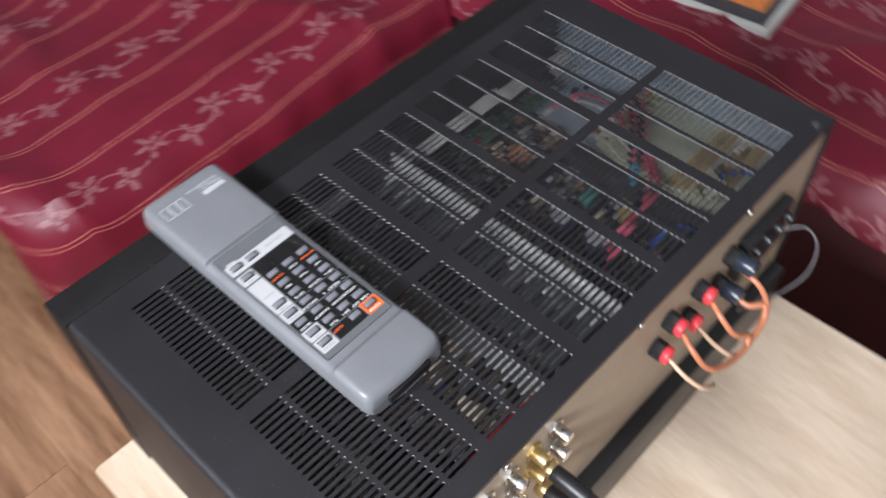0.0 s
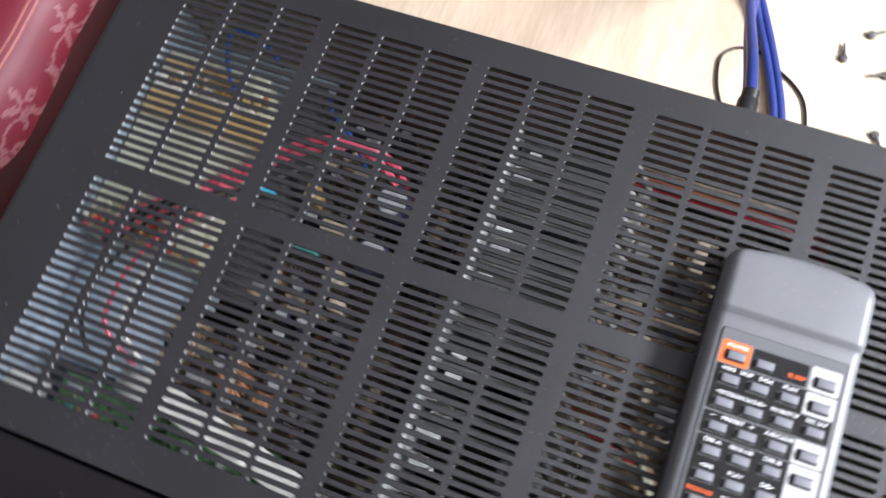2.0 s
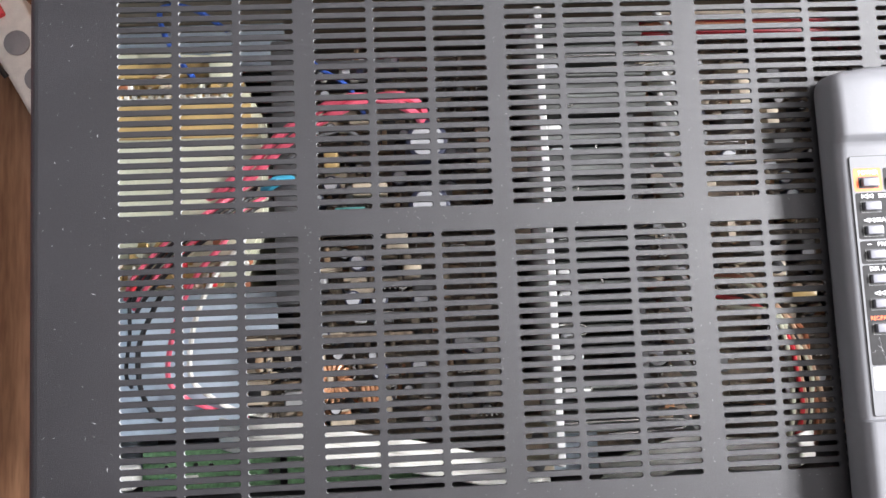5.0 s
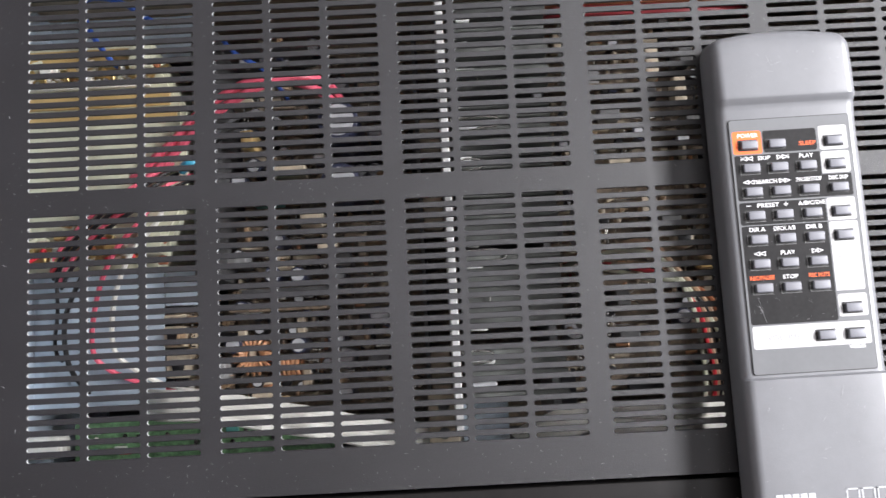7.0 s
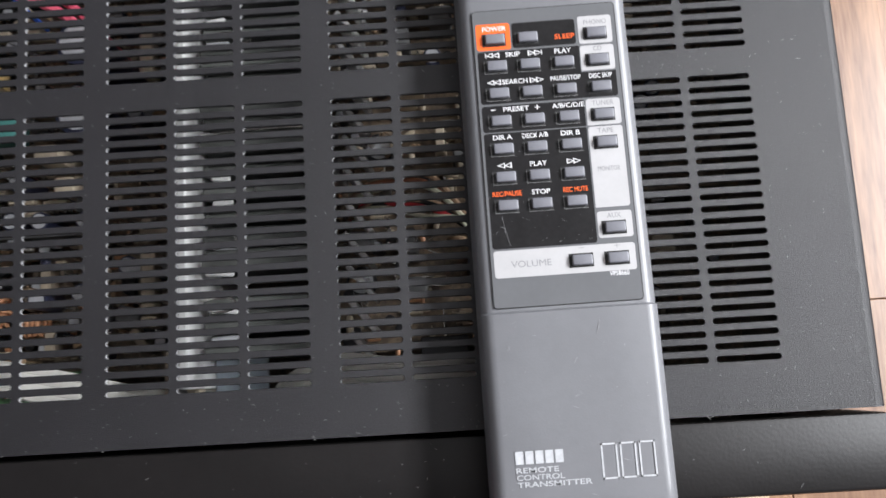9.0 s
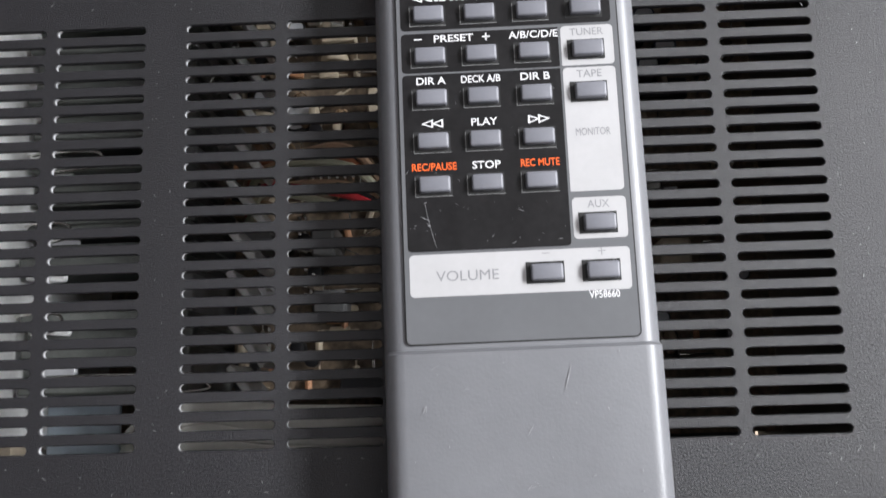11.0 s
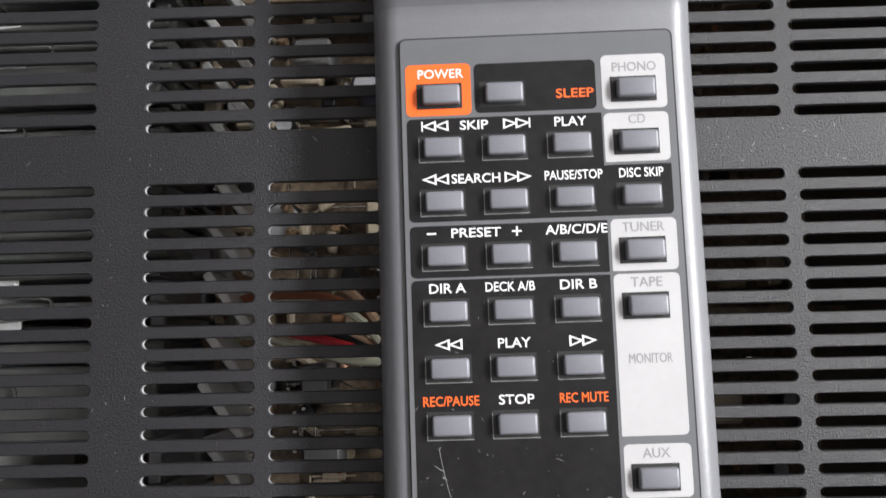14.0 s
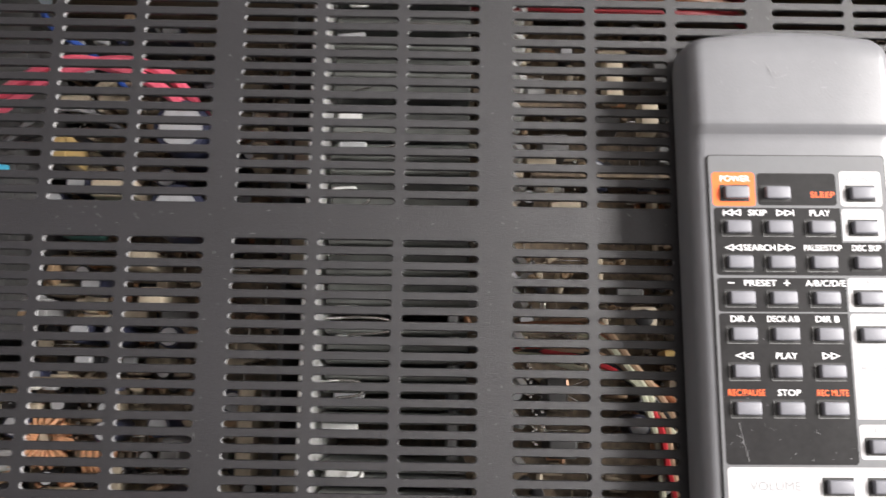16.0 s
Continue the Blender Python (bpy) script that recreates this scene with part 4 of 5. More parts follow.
add_box(bm, (0.0915, 0.15, 0.570), (0.012, 0.12, 0.075), 0.001)
part("bracket", bm, M_DARK, receiver)

# heat sink: a bare spine along the depth with dark fins to one side, wire clips on top
bm = bmesh.new()
add_box(bm, (0.1905, 0.115, 0.578), (0.0016, 0.19, 0.06))
heat = part("heat_sink", bm, M_DARK, receiver, "finned aluminium heat sink")
bm = bmesh.new()
add_box(bm, (0.2030, 0.1155, 0.597), (0.0036, 0.194, 0.078), 0.0006, 1)
part("spine", bm, M_ALUW, heat, "bare aluminium spine")
bm = bmesh.new()
add_box(bm, (0, 0, 0), (0.0455, 0.0034, 0.046), 0.0006, 1)
FIN = finish("fin", bm, M_FIN)
for k in range(39):
    if k in (1, 5, 6, 14, 21, 29, 34):
        continue
    piece("fin", FIN, heat, (0.2292, 0.0315 + k * 0.0047 + rnd.uniform(-0.0005, 0.0005), 0.597 + rnd.uniform(-0.005, 0.004)), rnd.uniform(-0.8, 0.8))
bm = bmesh.new()
add_box(bm, (0.2155, 0.020, 0.600), (0.021, 0.019, 0.0014), 0.0003, 1)
part("end_plate", bm, M_PLATE, heat, "pale zinc-plated end plate")
# pale bars added for the bright reflections beside the spine
for k in range(14):
    z = 0.619 + rnd.uniform(-0.004, 0.002)
    bm = bmesh.new()
    add_box(bm, (0.2105 + rnd.uniform(0, 0.004), 0.034 + k * 0.0132 + rnd.uniform(-0.003, 0.003), z), (rnd.uniform(0.006, 0.014), 0.0030, 0.002), 0.0006, 1, rz=rnd.uniform(-6, 6))
    part("lug", bm, M_ALUW if k % 3 else M_CAPTOP, heat, "pale metal bar added for a bright reflection")
# slanted vanes beside the heat sink
bm = bmesh.new()
add_box(bm, (0, 0, 0), (0.0165, 0.0022, 0.020), 0.0004, 1, rz=-52)
VANE = finish("vane", bm, M_ALUW)
for k in range(15):
    piece("vane", VANE, heat, (0.2655 + rnd.uniform(-0.0006, 0.0006), 0.030 + k * 0.0129, 0.606))
bm = bmesh.new()
add_box(bm, (0.2475, 0.1155, 0.585), (0.004, 0.190, 0.05), 0.0006, 1)
part("rail", bm, M_ALU, heat, "grey aluminium rail")
for k in range(9):
    y = 0.03 + k * 0.0205 + rnd.uniform(-0.003, 0.003)
    z = 0.624 + rnd.uniform(-0.003, 0.002)
    ln = rnd.choice((0.012, 0.02, 0.046, 0.050))
    bm = bmesh.new()
    add_tube(bm, [(0.206, y + 0.003, z - 0.002), (0.206 + ln * 0.5, y + 0.0035, z), (0.206 + ln, y + 0.003, z), (0.2075 + ln, y + 0.001, z), (0.206 + ln, y - 0.001, z), (0.206 + ln * 0.4, y - 0.002, z - 0.001)], 0.00045, 6, 5)
    part("wire_clip", bm, M_NICKEL, heat, "bent steel wire clip")
for y, h_ in ((0.118, 0.024), (0.044, 0.02), (0.033, 0.022), (0.153, 0.02)):
    bm = bmesh.new()
    add_box(bm, (0.196, y, 0.60), (0.009, h_ * 0.8, 0.010), 0.001)
    part("power_transistor", bm, M_TAN, heat)


bm = bmesh.new()
add_box(bm, (0.1965, 0.0225, 0.612), (0.0135, 0.022, 0.009), 0.001)
block = part("ceramic_block", bm, M_TAN, heat, "beige ceramic block with two fixing screws")
for y in (0.0165, 0.0285):
    bm = bmesh.new()
    add_cyl(bm, (0.1965, y, 0.6168), 0.0026, 0.0014, 14, bevel=0.0004)
    part("fixing_screw", bm, M_DARK, block)


def can(r, h, sleeve, tint):
    """An electrolytic capacitor: sleeve, rolled shoulder and bare top with a cross score."""
    bm = bmesh.new()
    add_cyl(bm, (0, 0, h / 2), r, h, 20, bevel=r * 0.12)
    body = finish("capacitor", bm, sleeve)
    bm = bmesh.new()
    add_cyl(bm, (0, 0, h + 0.0001), r * 0.78, 0.0005, 20)
    return body, finish("can_top", bm, tint)


cans = {}
for nm, r, h, sl in (("big", 0.0095, 0.068, M_CAPBLUE), ("mid", 0.0065, 0.035, M_CAPB), ("small", 0.004, 0.020, M_CAPBLUE), ("tiny", 0.0028, 0.013, M_CAPB)):
    cans[nm] = can(r, h, sl, M_CAPTOP)


def level(x, y):
    """Height of the board that lies under a component."""
    if 0.097 < x < 0.188 and 0.028 < y < 0.122:
        return 0.5748
    if 0.100 < x < 0.146 and y > 0.124:
        return 0.5668
    if 0.252 < x < 0.330:
        return 0.5768
    if x < 0.097:
        return 0.5788
    return BZ + 0.0008


def put_can(kind, x, y, z=None):
    z = level(x, y) if z is None else z
    body, top = cans[kind]
    c = piece("capacitor", body, board, (x, y, z), rnd.uniform(0, 360))
    piece("can_top", top, c, (x, y, z), label="bare aluminium top")


put_can("big", 0.1545, 0.1605, BZ + 0.0008)
put_can("big", 0.1545, 0.1310, BZ + 0.0008)
for x, y in ((0.119, 0.098), (0.272, 0.118), (0.262, 0.060)):
    put_can("mid", x, y, BZ + 0.0008)
for k in range(80):
    put_can(rnd.choice(("small", "tiny", "tiny")), rnd.choice((rnd.uniform(0.098, 0.185), rnd.uniform(0.252, 0.42))), rnd.uniform(0.035, 0.21))

bm = bmesh.new()
add_cyl(bm, (0, 0, 0.0022), 0.0012, 0.0062, 8, "x", bevel=0.0003)
add_cyl(bm, (0, 0, 0.0022), 0.00032, 0.012, 6, "x")
RES = finish("resistor", bm, M_TAN)
bm = bmesh.new()
add_box(bm, (0, 0, 0.005), (0.011, 0.0042, 0.010), 0.0006, 1)
FILM = finish("film_capacitor", bm, M_TAN)
bm = bmesh.new()
add_box(bm, (0, 0, 0.0022), (0.020, 0.0075, 0.0036), 0.0005, 1)
CHIP = finish("chip", bm, M_CAPB)
bm = bmesh.new()
add_cyl(bm, (0, 0, 0.005), 0.0045, 0.0025, 14, "y", bevel=0.0008)
DISC = finish("disc_capacitor", bm, M_TAN)
bm = bmesh.new()
add_tube(bm, [(-0.006, 0, 0), (-0.006, 0, 0.003), (0, 0, 0.0036), (0.006, 0, 0.003), (0.006, 0, 0)], 0.0003, 6, 3)
LINK = finish("wire_link", bm, M_NICKEL)
bm = bmesh.new()
add_cyl(bm, (0, 0, 0.0022), 0.0011, 0.0055, 8, "y", bevel=0.0003)
DIODE = finish("diode", bm, M_COPPER)


bm = bmesh.new()
add_cyl(bm, (0, 0, 0.006), 0.0023, 0.0048, 10, bevel=0.0003)
add_cyl(bm, (0, 0, 0.002), 0.0008, 0.004, 6)
TRANS = finish("small_transistor", bm, M_CAPB)
bm = bmesh.new()
comb = [(0.0075, 0.0), (-0.0075, 0.0)]
for k in range(6):
    x = 0.0025 * (k - 2.5)
    comb += [(x - 0.0004, 0.003), (x - 0.0004, 0.012), (x + 0.0004, 0.012), (x + 0.0004, 0.003)]
sides = [[bm.verts.new((x, y, z)) for x, z in comb] for y in (-0.0005, 0.0005)]
bm.faces.new(sides[0])
bm.faces.new(sides[1][::-1])
for k in range(len(comb)):
    j = (k + 1) % len(comb)
    bm.faces.new((sides[0][k], sides[1][k], sides[1][j], sides[0][j]))
bmesh.ops.recalc_face_normals(bm, faces=bm.faces)
PINS = finish("pin_header", bm, M_NICKEL)


bm = bmesh.new()
add_cyl(bm, (0, 0, 0.008), 0.0014, 0.0065, 8, bevel=0.0003)
add_tube(bm, [(0, 0, 0), (0, 0, 0.0125), (0.001, 0, 0.0135), (0.0025, 0, 0.0125), (0.0028, 0, 0.0)], 0.00028, 5, 2)
UPRES = finish("upright_resistor", bm, M_TANB)
bm = bmesh.new()
add_cyl(bm, (0, 0, 0.018), 0.0042, 0.0024, 14, "y", bevel=0.0007)
add_cyl(bm, (-0.0022, 0, 0.007), 0.0003, 0.015, 5)
add_cyl(bm, (0.0022, 0, 0.007), 0.0003, 0.015, 5)
TALL = finish("tall_disc_capacitor", bm, M_TANB)
bm = bmesh.new()
add_box(bm, (0, 0, 0.010), (0.007, 0.010, 0.020), 0.0008, 1)
BOXC = finish("box_component", bm, M_GREYBOX)


def spot():
    x = rnd.choice((rnd.uniform(0.098, 0.187), rnd.uniform(0.252, 0.33), rnd.uniform(0.252, 0.425), rnd.uniform(0.098, 0.187)))
    y = rnd.uniform(0.03, 0.215)
    if rnd.random() < 0.06:
        x, y = rnd.uniform(0.070, 0.095), rnd.uniform(0.032, 0.076)
    return x, y


for nm, me_, count in (("resistor", RES, 230), ("film_capacitor", FILM, 60), ("chip", CHIP, 16), ("disc_capacitor", DISC, 90), ("wire_link", LINK, 190), ("diode", DIODE, 90), ("small_transistor", TRANS, 80), ("pin_header", PINS, 40), ("upright_resistor", UPRES, 150), ("tall_disc_capacitor", TALL, 46), ("box_component", BOXC, 22)):
    for k in range(count):
        x, y = spot()
        piece(nm, me_, board, (x, y, level(x, y) + (0.004 if nm == "film_capacitor" else 0)), rnd.choice((0, 90, 0, 90, rnd.uniform(0, 180))))

# tan relays standing on the board at its bare end
for x, y, w, d, h in ((0.3665, 0.160, 0.0085, 0.0075, 0.064), (0.3765, 0.162, 0.0090, 0.0085, 0.062), (0.3725, 0.151, 0.0140, 0.0065, 0.060), (0.3865, 0.066, 0.0090, 0.0085, 0.054)):
    bm = bmesh.new()
    add_box(bm, (x, y, BZ + h / 2), (w, d, h), 0.0008, 1)
    part("relay", bm, M_TAN, receiver, "tan moulded relay")

# upright sub-boards and tall parts that stand nearer the cover
for x0, x1, y, z1, mt in ((0.10, 0.145, 0.0755, 0.603, M_PCBB), (0.105, 0.15, 0.0845, 0.600, M_DARK), (0.255, 0.30, 0.175, 0.600, M_PCBB), (0.275, 0.33, 0.15, 0.598, M_PCBB), (0.33, 0.42, 0.09, 0.595, M_PCBB), (0.10, 0.14, 0.2, 0.605, M_DARK)):
    bm = bmesh.new()
    add_box(bm, ((x0 + x1) / 2, y, (BZ + z1) / 2), (x1 - x0, 0.0016, z1 - BZ))
    sub = part("sub_board", bm, mt, receiver)
    for k in range(7):
        x = rnd.uniform(x0 + 0.003, x1 - 0.003)
        bm = bmesh.new()
        add_box(bm, (x, y - 0.002, rnd.uniform(z1 - 0.02, z1 - 0.003)), (rnd.uniform(0.003, 0.006), 0.003, 0.004), 0.0006, 1)
        part("chip", bm, rnd.choice((M_TAN, M_CAPBLUE, M_CAPTOP, M_CAPB, M_WHITE)), sub)
for n_, (x, y, z, sx, sy, sz, mt, nm) in enumerate(((0.1395, 0.1165, 0.594, 0.010, 0.007, 0.03, M_TAN, "film_capacitor"), (0.146, 0.1035, 0.592, 0.008, 0.006, 0.03, M_TAN, "film_capacitor"),
        (0.119, 0.1285, 0.600, 0.014, 0.009, 0.012, M_TEALP, "relay"), (0.111, 0.155, 0.598, 0.006, 0.009, 0.02, M_YELLOW, "fuse_holder"), (0.128, 0.142, 0.59, 0.016, 0.006, 0.02, M_TAN, "film_capacitor"),
        (0.071, 0.0655, 0.586, 0.010, 0.010, 0.014, M_TAN, "trimmer"), (0.073, 0.0515, 0.586, 0.012, 0.011, 0.014, M_TAN, "trimmer"), (0.31, 0.098, 0.606, 0.009, 0.008, 0.01, M_TAN, "trimmer"),
        (0.302, 0.182, 0.606, 0.006, 0.016, 0.01, M_TAN, "terminal_block"), (0.314, 0.168, 0.606, 0.006, 0.012, 0.01, M_TAN, "terminal_block"), (0.323, 0.086, 0.604, 0.012, 0.004, 0.01, M_YELLOW, "film_capacitor"))):
    bm = bmesh.new()
    add_box(bm, (x, y, z), (sx, sy, sz), 0.0010)
    p = part(nm, bm, mt, receiver)
    if nm == "trimmer":
        bm = bmesh.new()
        add_cyl(bm, (x, y, z + sz / 2 + 0.0005), 0.003, 0.0016, 16, bevel=0.0003)
        part("slot_disc", bm, M_BLACK, p)
for y0, n_ in ((0.046, 6), (0.150, 4)):
    for k in range(n_):
        bm = bmesh.new()
        add_box(bm, (0.180, y0 + k * 0.0052, 0.602), (0.0058, 0.0046, 0.010), 0.0007, 1)
        part("ceramic_resistor", bm, M_TAN, receiver)


def helix(cx, cy, cz, r, turns, pitch, wire):
    bm = bmesh.new()
    add_tube(bm, [(cx + pitch * k / 12, cy + r * math.cos(2 * math.pi * k / 12), cz + r * math.sin(2 * math.pi * k / 12)) for k in range(turns * 12)], wire, 6, 0)
    return bm


def wound_ring(cx, cy, cz, R, r, turns, wire):
    """Copper wire wound round a ring core."""
    bm = bmesh.new()
    pts = []
    for k in range(turns * 8 + 1):
        a, b_ = 2 * math.pi * k / (turns * 8), 2 * math.pi * k / 8
        pts.append((cx + (R + r * math.cos(b_)) * math.cos(a), cy + (R + r * math.cos(b_)) * math.sin(a), cz + r * math.sin(b_)))
    add_tube(bm, pts, wire, 5, 0)
    return bm


part("copper_coil", wound_ring(0.107, 0.055, 0.588, 0.0064, 0.0030, 20, 0.0008), M_COPPER, receiver, "copper wire wound ring coil")
part("copper_coil", wound_ring(0.1085, 0.0375, 0.580, 0.0048, 0.0020, 18, 0.0007), M_COPPER, receiver, "copper wire wound ring coil")
part("copper_coil", helix(0.121, 0.049, 0.586, 0.0045, 4, 0.0022, 0.0009), M_COPPER, receiver, "bare copper wire coil")


def wire(pts, mat, r=0.0011, label="", nm="wire", flat=1.0):
    bm = bmesh.new()
    add_tube(bm, pts, r, 7, 8, flat)
    return part(nm, bm, mat, receiver, label)


# red twin leads arching from the transformer, dark and pale ones beside them
for d in (0.0, 0.006):
    wire([(0.052, 0.129 + d, 0.606), (0.066, 0.137 + d, 0.614), (0.079, 0.1475 + d, 0.616), (0.095, 0.160 + d, 0.622), (0.119, 0.1715 + d * 0.7, 0.630), (0.138, 0.1765 - d * 0.4, 0.630), (0.150, 0.177 - d, 0.618), (0.156, 0.172 - d, 0.596), (0.157, 0.169 - d, 0.56)], M_PINK, 0.0020, "red insulated lead")
wire([(0.0825, 0.1405, 0.614), (0.0855, 0.142, 0.617), (0.0885, 0.1435, 0.617), (0.0935, 0.146, 0.606)], M_SKY, 0.0024, "light blue lead")
wire([(0.090, 0.154, 0.606), (0.105, 0.163, 0.612), (0.118, 0.167, 0.61), (0.128, 0.165, 0.59)], M_GREYC, 0.0010, "grey lead")
wire([(0.085, 0.148, 0.604), (0.102, 0.158, 0.608), (0.114, 0.160, 0.600), (0.12, 0.158, 0.57)], M_BLACK, 0.0013)
for k, (mt, dx) in enumerate(((M_PINK, 0.004), (M_WHITE, 0.012))):
    wire([(0.070 + dx * 0.3, 0.130, 0.614), (0.062 + dx, 0.117, 0.622), (0.050 + dx, 0.103, 0.622), (0.040 + dx, 0.084, 0.616), (0.033 + dx * 1.2, 0.062, 0.606), (0.037 + dx * 1.4, 0.052, 0.600), (0.053 + dx, 0.044, 0.592), (0.066 + dx, 0.040, 0.58)], mt, 0.0012)
wire([(0.038, 0.098, 0.612), (0.033, 0.089, 0.612), (0.026, 0.074, 0.608), (0.025, 0.056, 0.602), (0.029, 0.044, 0.594), (0.038, 0.036, 0.586)], M_BLACK, 0.0012)
wire([(0.022, 0.100, 0.608), (0.021, 0.080, 0.604), (0.018, 0.060, 0.598), (0.020, 0.05, 0.57)], M_BLACK, 0.0009)
wire([(0.065, 0.218, 0.600), (0.053, 0.223, 0.614), (0.040, 0.222, 0.618), (0.042, 0.209, 0.620), (0.050, 0.195, 0.618), (0.056, 0.188, 0.608)], M_BLUEW, 0.0013, "blue lead")
wire([(0.10, 0.205, 0.606), (0.108, 0.195, 0.612), (0.120, 0.188, 0.606), (0.126, 0.182, 0.58)], M_BLUEW, 0.0011, "blue lead")
# a few strands crossing the transformer's front terminals
for k, mt in enumerate((M_PINK, M_BLACK, M_BLACK, M_PINK, M_BLACK)):
    o = (k - 2) * 0.0024
    wire([(0.024 + o * 0.5, 0.092 - o * 0.6, 0.612), (0.031 + o * 0.7, 0.101 - o * 0.7, 0.619), (0.048 + o * 0.7, 0.117 - o * 0.7, 0.622), (0.066 + o * 0.6, 0.129 - o * 0.8, 0.621), (0.080 + o * 0.4, 0.140 - o, 0.610), (0.088, 0.146 - o, 0.595)], mt, 0.0009)
# flat white ribbons along the front
for pts in ([(0.060, 0.036, 0.606), (0.069, 0.036, 0.622), (0.080, 0.0355, 0.631), (0.094, 0.035, 0.633), (0.110, 0.032, 0.632), (0.124, 0.0285, 0.629), (0.140, 0.025, 0.624), (0.161, 0.0195, 0.618), (0.178, 0.015, 0.615), (0.192, 0.012, 0.61), (0.204, 0.012, 0.595)],
            [(0.228, 0.008, 0.600), (0.234, 0.013, 0.616), (0.245, 0.0185, 0.628), (0.259, 0.022, 0.630), (0.275, 0.020, 0.632), (0.300, 0.019, 0.630), (0.325, 0.018, 0.60)]):
    for d in range(4):
        wire([(x, y - 0.0052 + d * 0.0033, z) for x, y, z in pts], M_WHITE, 0.0019, "flat white ribbon lead", "ribbon_lead", 0.5)
    wire([(x, y + 0.0060, z - 0.0008) for x, y, z in pts], M_MAROON, 0.0004, "red marked ribbon edge", "ribbon_lead", 0.6)
# loom of red and white leads towards the front of the right half
for k in range(7):
    a = k * 0.0022
    j = [rnd.uniform(-0.003, 0.003) for _ in range(8)]
    wire([(0.258, 0.094 - a, 0.586), (0.269, 0.0965 - a + j[0], 0.606), (0.292, 0.0945 - a + j[1], 0.612), (0.306, 0.084 - a * 0.7 + j[3], 0.610 + j[4]), (0.3195 - a * 0.5 + j[2], 0.070 - a * 0.5, 0.608), (0.329 - a + j[5], 0.052, 0.604 + j[6]), (0.333 - a + j[7], 0.032, 0.598), (0.332 - a, 0.012, 0.585)],
         (M_TANW, M_BROWN, M_CREAM, M_BLACK, M_TANW, M_RED, M_CREAM)[k], 0.0012)
for k in range(5):
    y = 0.205 + k * 0.0028
    wire([(0.252, y + 0.001, 0.605), (0.262, y + 0.001, 0.612), (0.290, y, 0.613), (0.320, y, 0.612), (0.345, y + 0.001, 0.605), (0.36, y + 0.001, 0.59)], (M_MAROON, M_MAROON, M_BROWN, M_MAROON, M_TAN)[k], 0.0013)


# ---- rear of the receiver ----
REAR = AD - 0.003
bm = bmesh.new()
add_cyl(bm, (0, 0.0055, 0), 0.0043, 0.011, 18, "y", bevel=0.0005)
add_cyl(bm, (0, 0.001, 0), 0.0062, 0.002, 6, "y")
RCA = finish("phono_socket", bm, M_NICKEL)
RCAG = RCA.copy()
RCAG.materials.clear()
RCAG.materials.append(M_BRASS)
for i in range(7):
    for j in range(2):
        piece("phono_socket", RCAG if i == 1 else RCA, receiver, (0.290 + i * 0.0185, REAR, 0.632 - j * 0.020))
for i, x in enumerate((0.148, 0.157, 0.180, 0.189)):
    bm = bmesh.new()
    add_cyl(bm, (x, REAR + 0.004, 0.617 - 0.02 * (i % 2)), 0.0068, 0.009, 8, "y", bevel=0.0012)
    post = part("binding_post", bm, M_BLACK, receiver, "black and red speaker binding post")
    bm = bmesh.new()
    add_cyl(bm, (x, REAR + 0.0105, 0.617 - 0.02 * (i % 2)), 0.0060, 0.005, 14, "y", bevel=0.001)
    part("cap", bm, M_RED, post, "red plastic cap")
for x, z in ((0.112, 0.617), (0.121, 0.597)):
    bm = bmesh.new()
    add_cyl(bm, (x, REAR + 0.004, z), 0.0068, 0.009, 8, "y", bevel=0.0012)
    post = part("binding_post", bm, M_BLACK, receiver, "black speaker binding post")
    bm = bmesh.new()
    add_cyl(bm, (x, REAR + 0.0145, z), 0.0062, 0.013, 14, "y", bevel=0.0012)
    part("cap", bm, M_POST, post, "glossy blue-black plastic cap")
bm = bmesh.new()
add_box(bm, (0.073, REAR + 0.005, 0.602), (0.056, 0.010, 0.042), 0.0025)
block = part("antenna_terminal_block", bm, M_BLACK, receiver, "black plastic terminal block")
bm = bmesh.new()
add_cyl(bm, (0, 0, 0), 0.0035, 0.006, 12, "y", bevel=0.0008)
TSCREW = finish("terminal_screw", bm, M_BLACK)
for k in range(4):
    piece("terminal_screw", TSCREW, block, (0.053 + k * 0.0135, REAR + 0.012, 0.612))
bm = bmesh.new()
add_cyl(bm, (0, 0, 0), 0.003, 0.002, 12, "y", bevel=0.0005)
PSCREW = finish("panel_screw", bm, M_NICKEL)
for x in (0.10, 0.215, 0.33, 0.42):
    piece("panel_screw", PSCREW, receiver, (x, REAR + 0.001, 0.648))


# black box: chassis bottom together with the dark shade under the receiver
bm = bmesh.new()
add_box(bm, (AW / 2, REAR + 0.005, 0.484), (AW - 0.010, 0.014, 0.056), 0.001)
part("rear_skirt", bm, M_BLACK, receiver, "black chassis bottom and the shaded gap below it")


# ---- cables and things behind the receiver ----
def settle(p):
    """Spreads what lies on the table a little, less the higher it hangs."""
    x, y, z = p
    k = 0.026 * min(1.0, max(0.0, (0.56 - z) / 0.1))
    return (x + (x - 0.396) * k, y + (y - 0.092) * k, z)


def cable(name, pts, mat, r, label, n=10, flat=1.0, spread=True):
    bm = bmesh.new()
    pts = [settle(p) for p in pts] if spread else pts
    add_tube(bm, pts, r, 10, n, flat)
    return single(name, bm, mat, label, "cable")


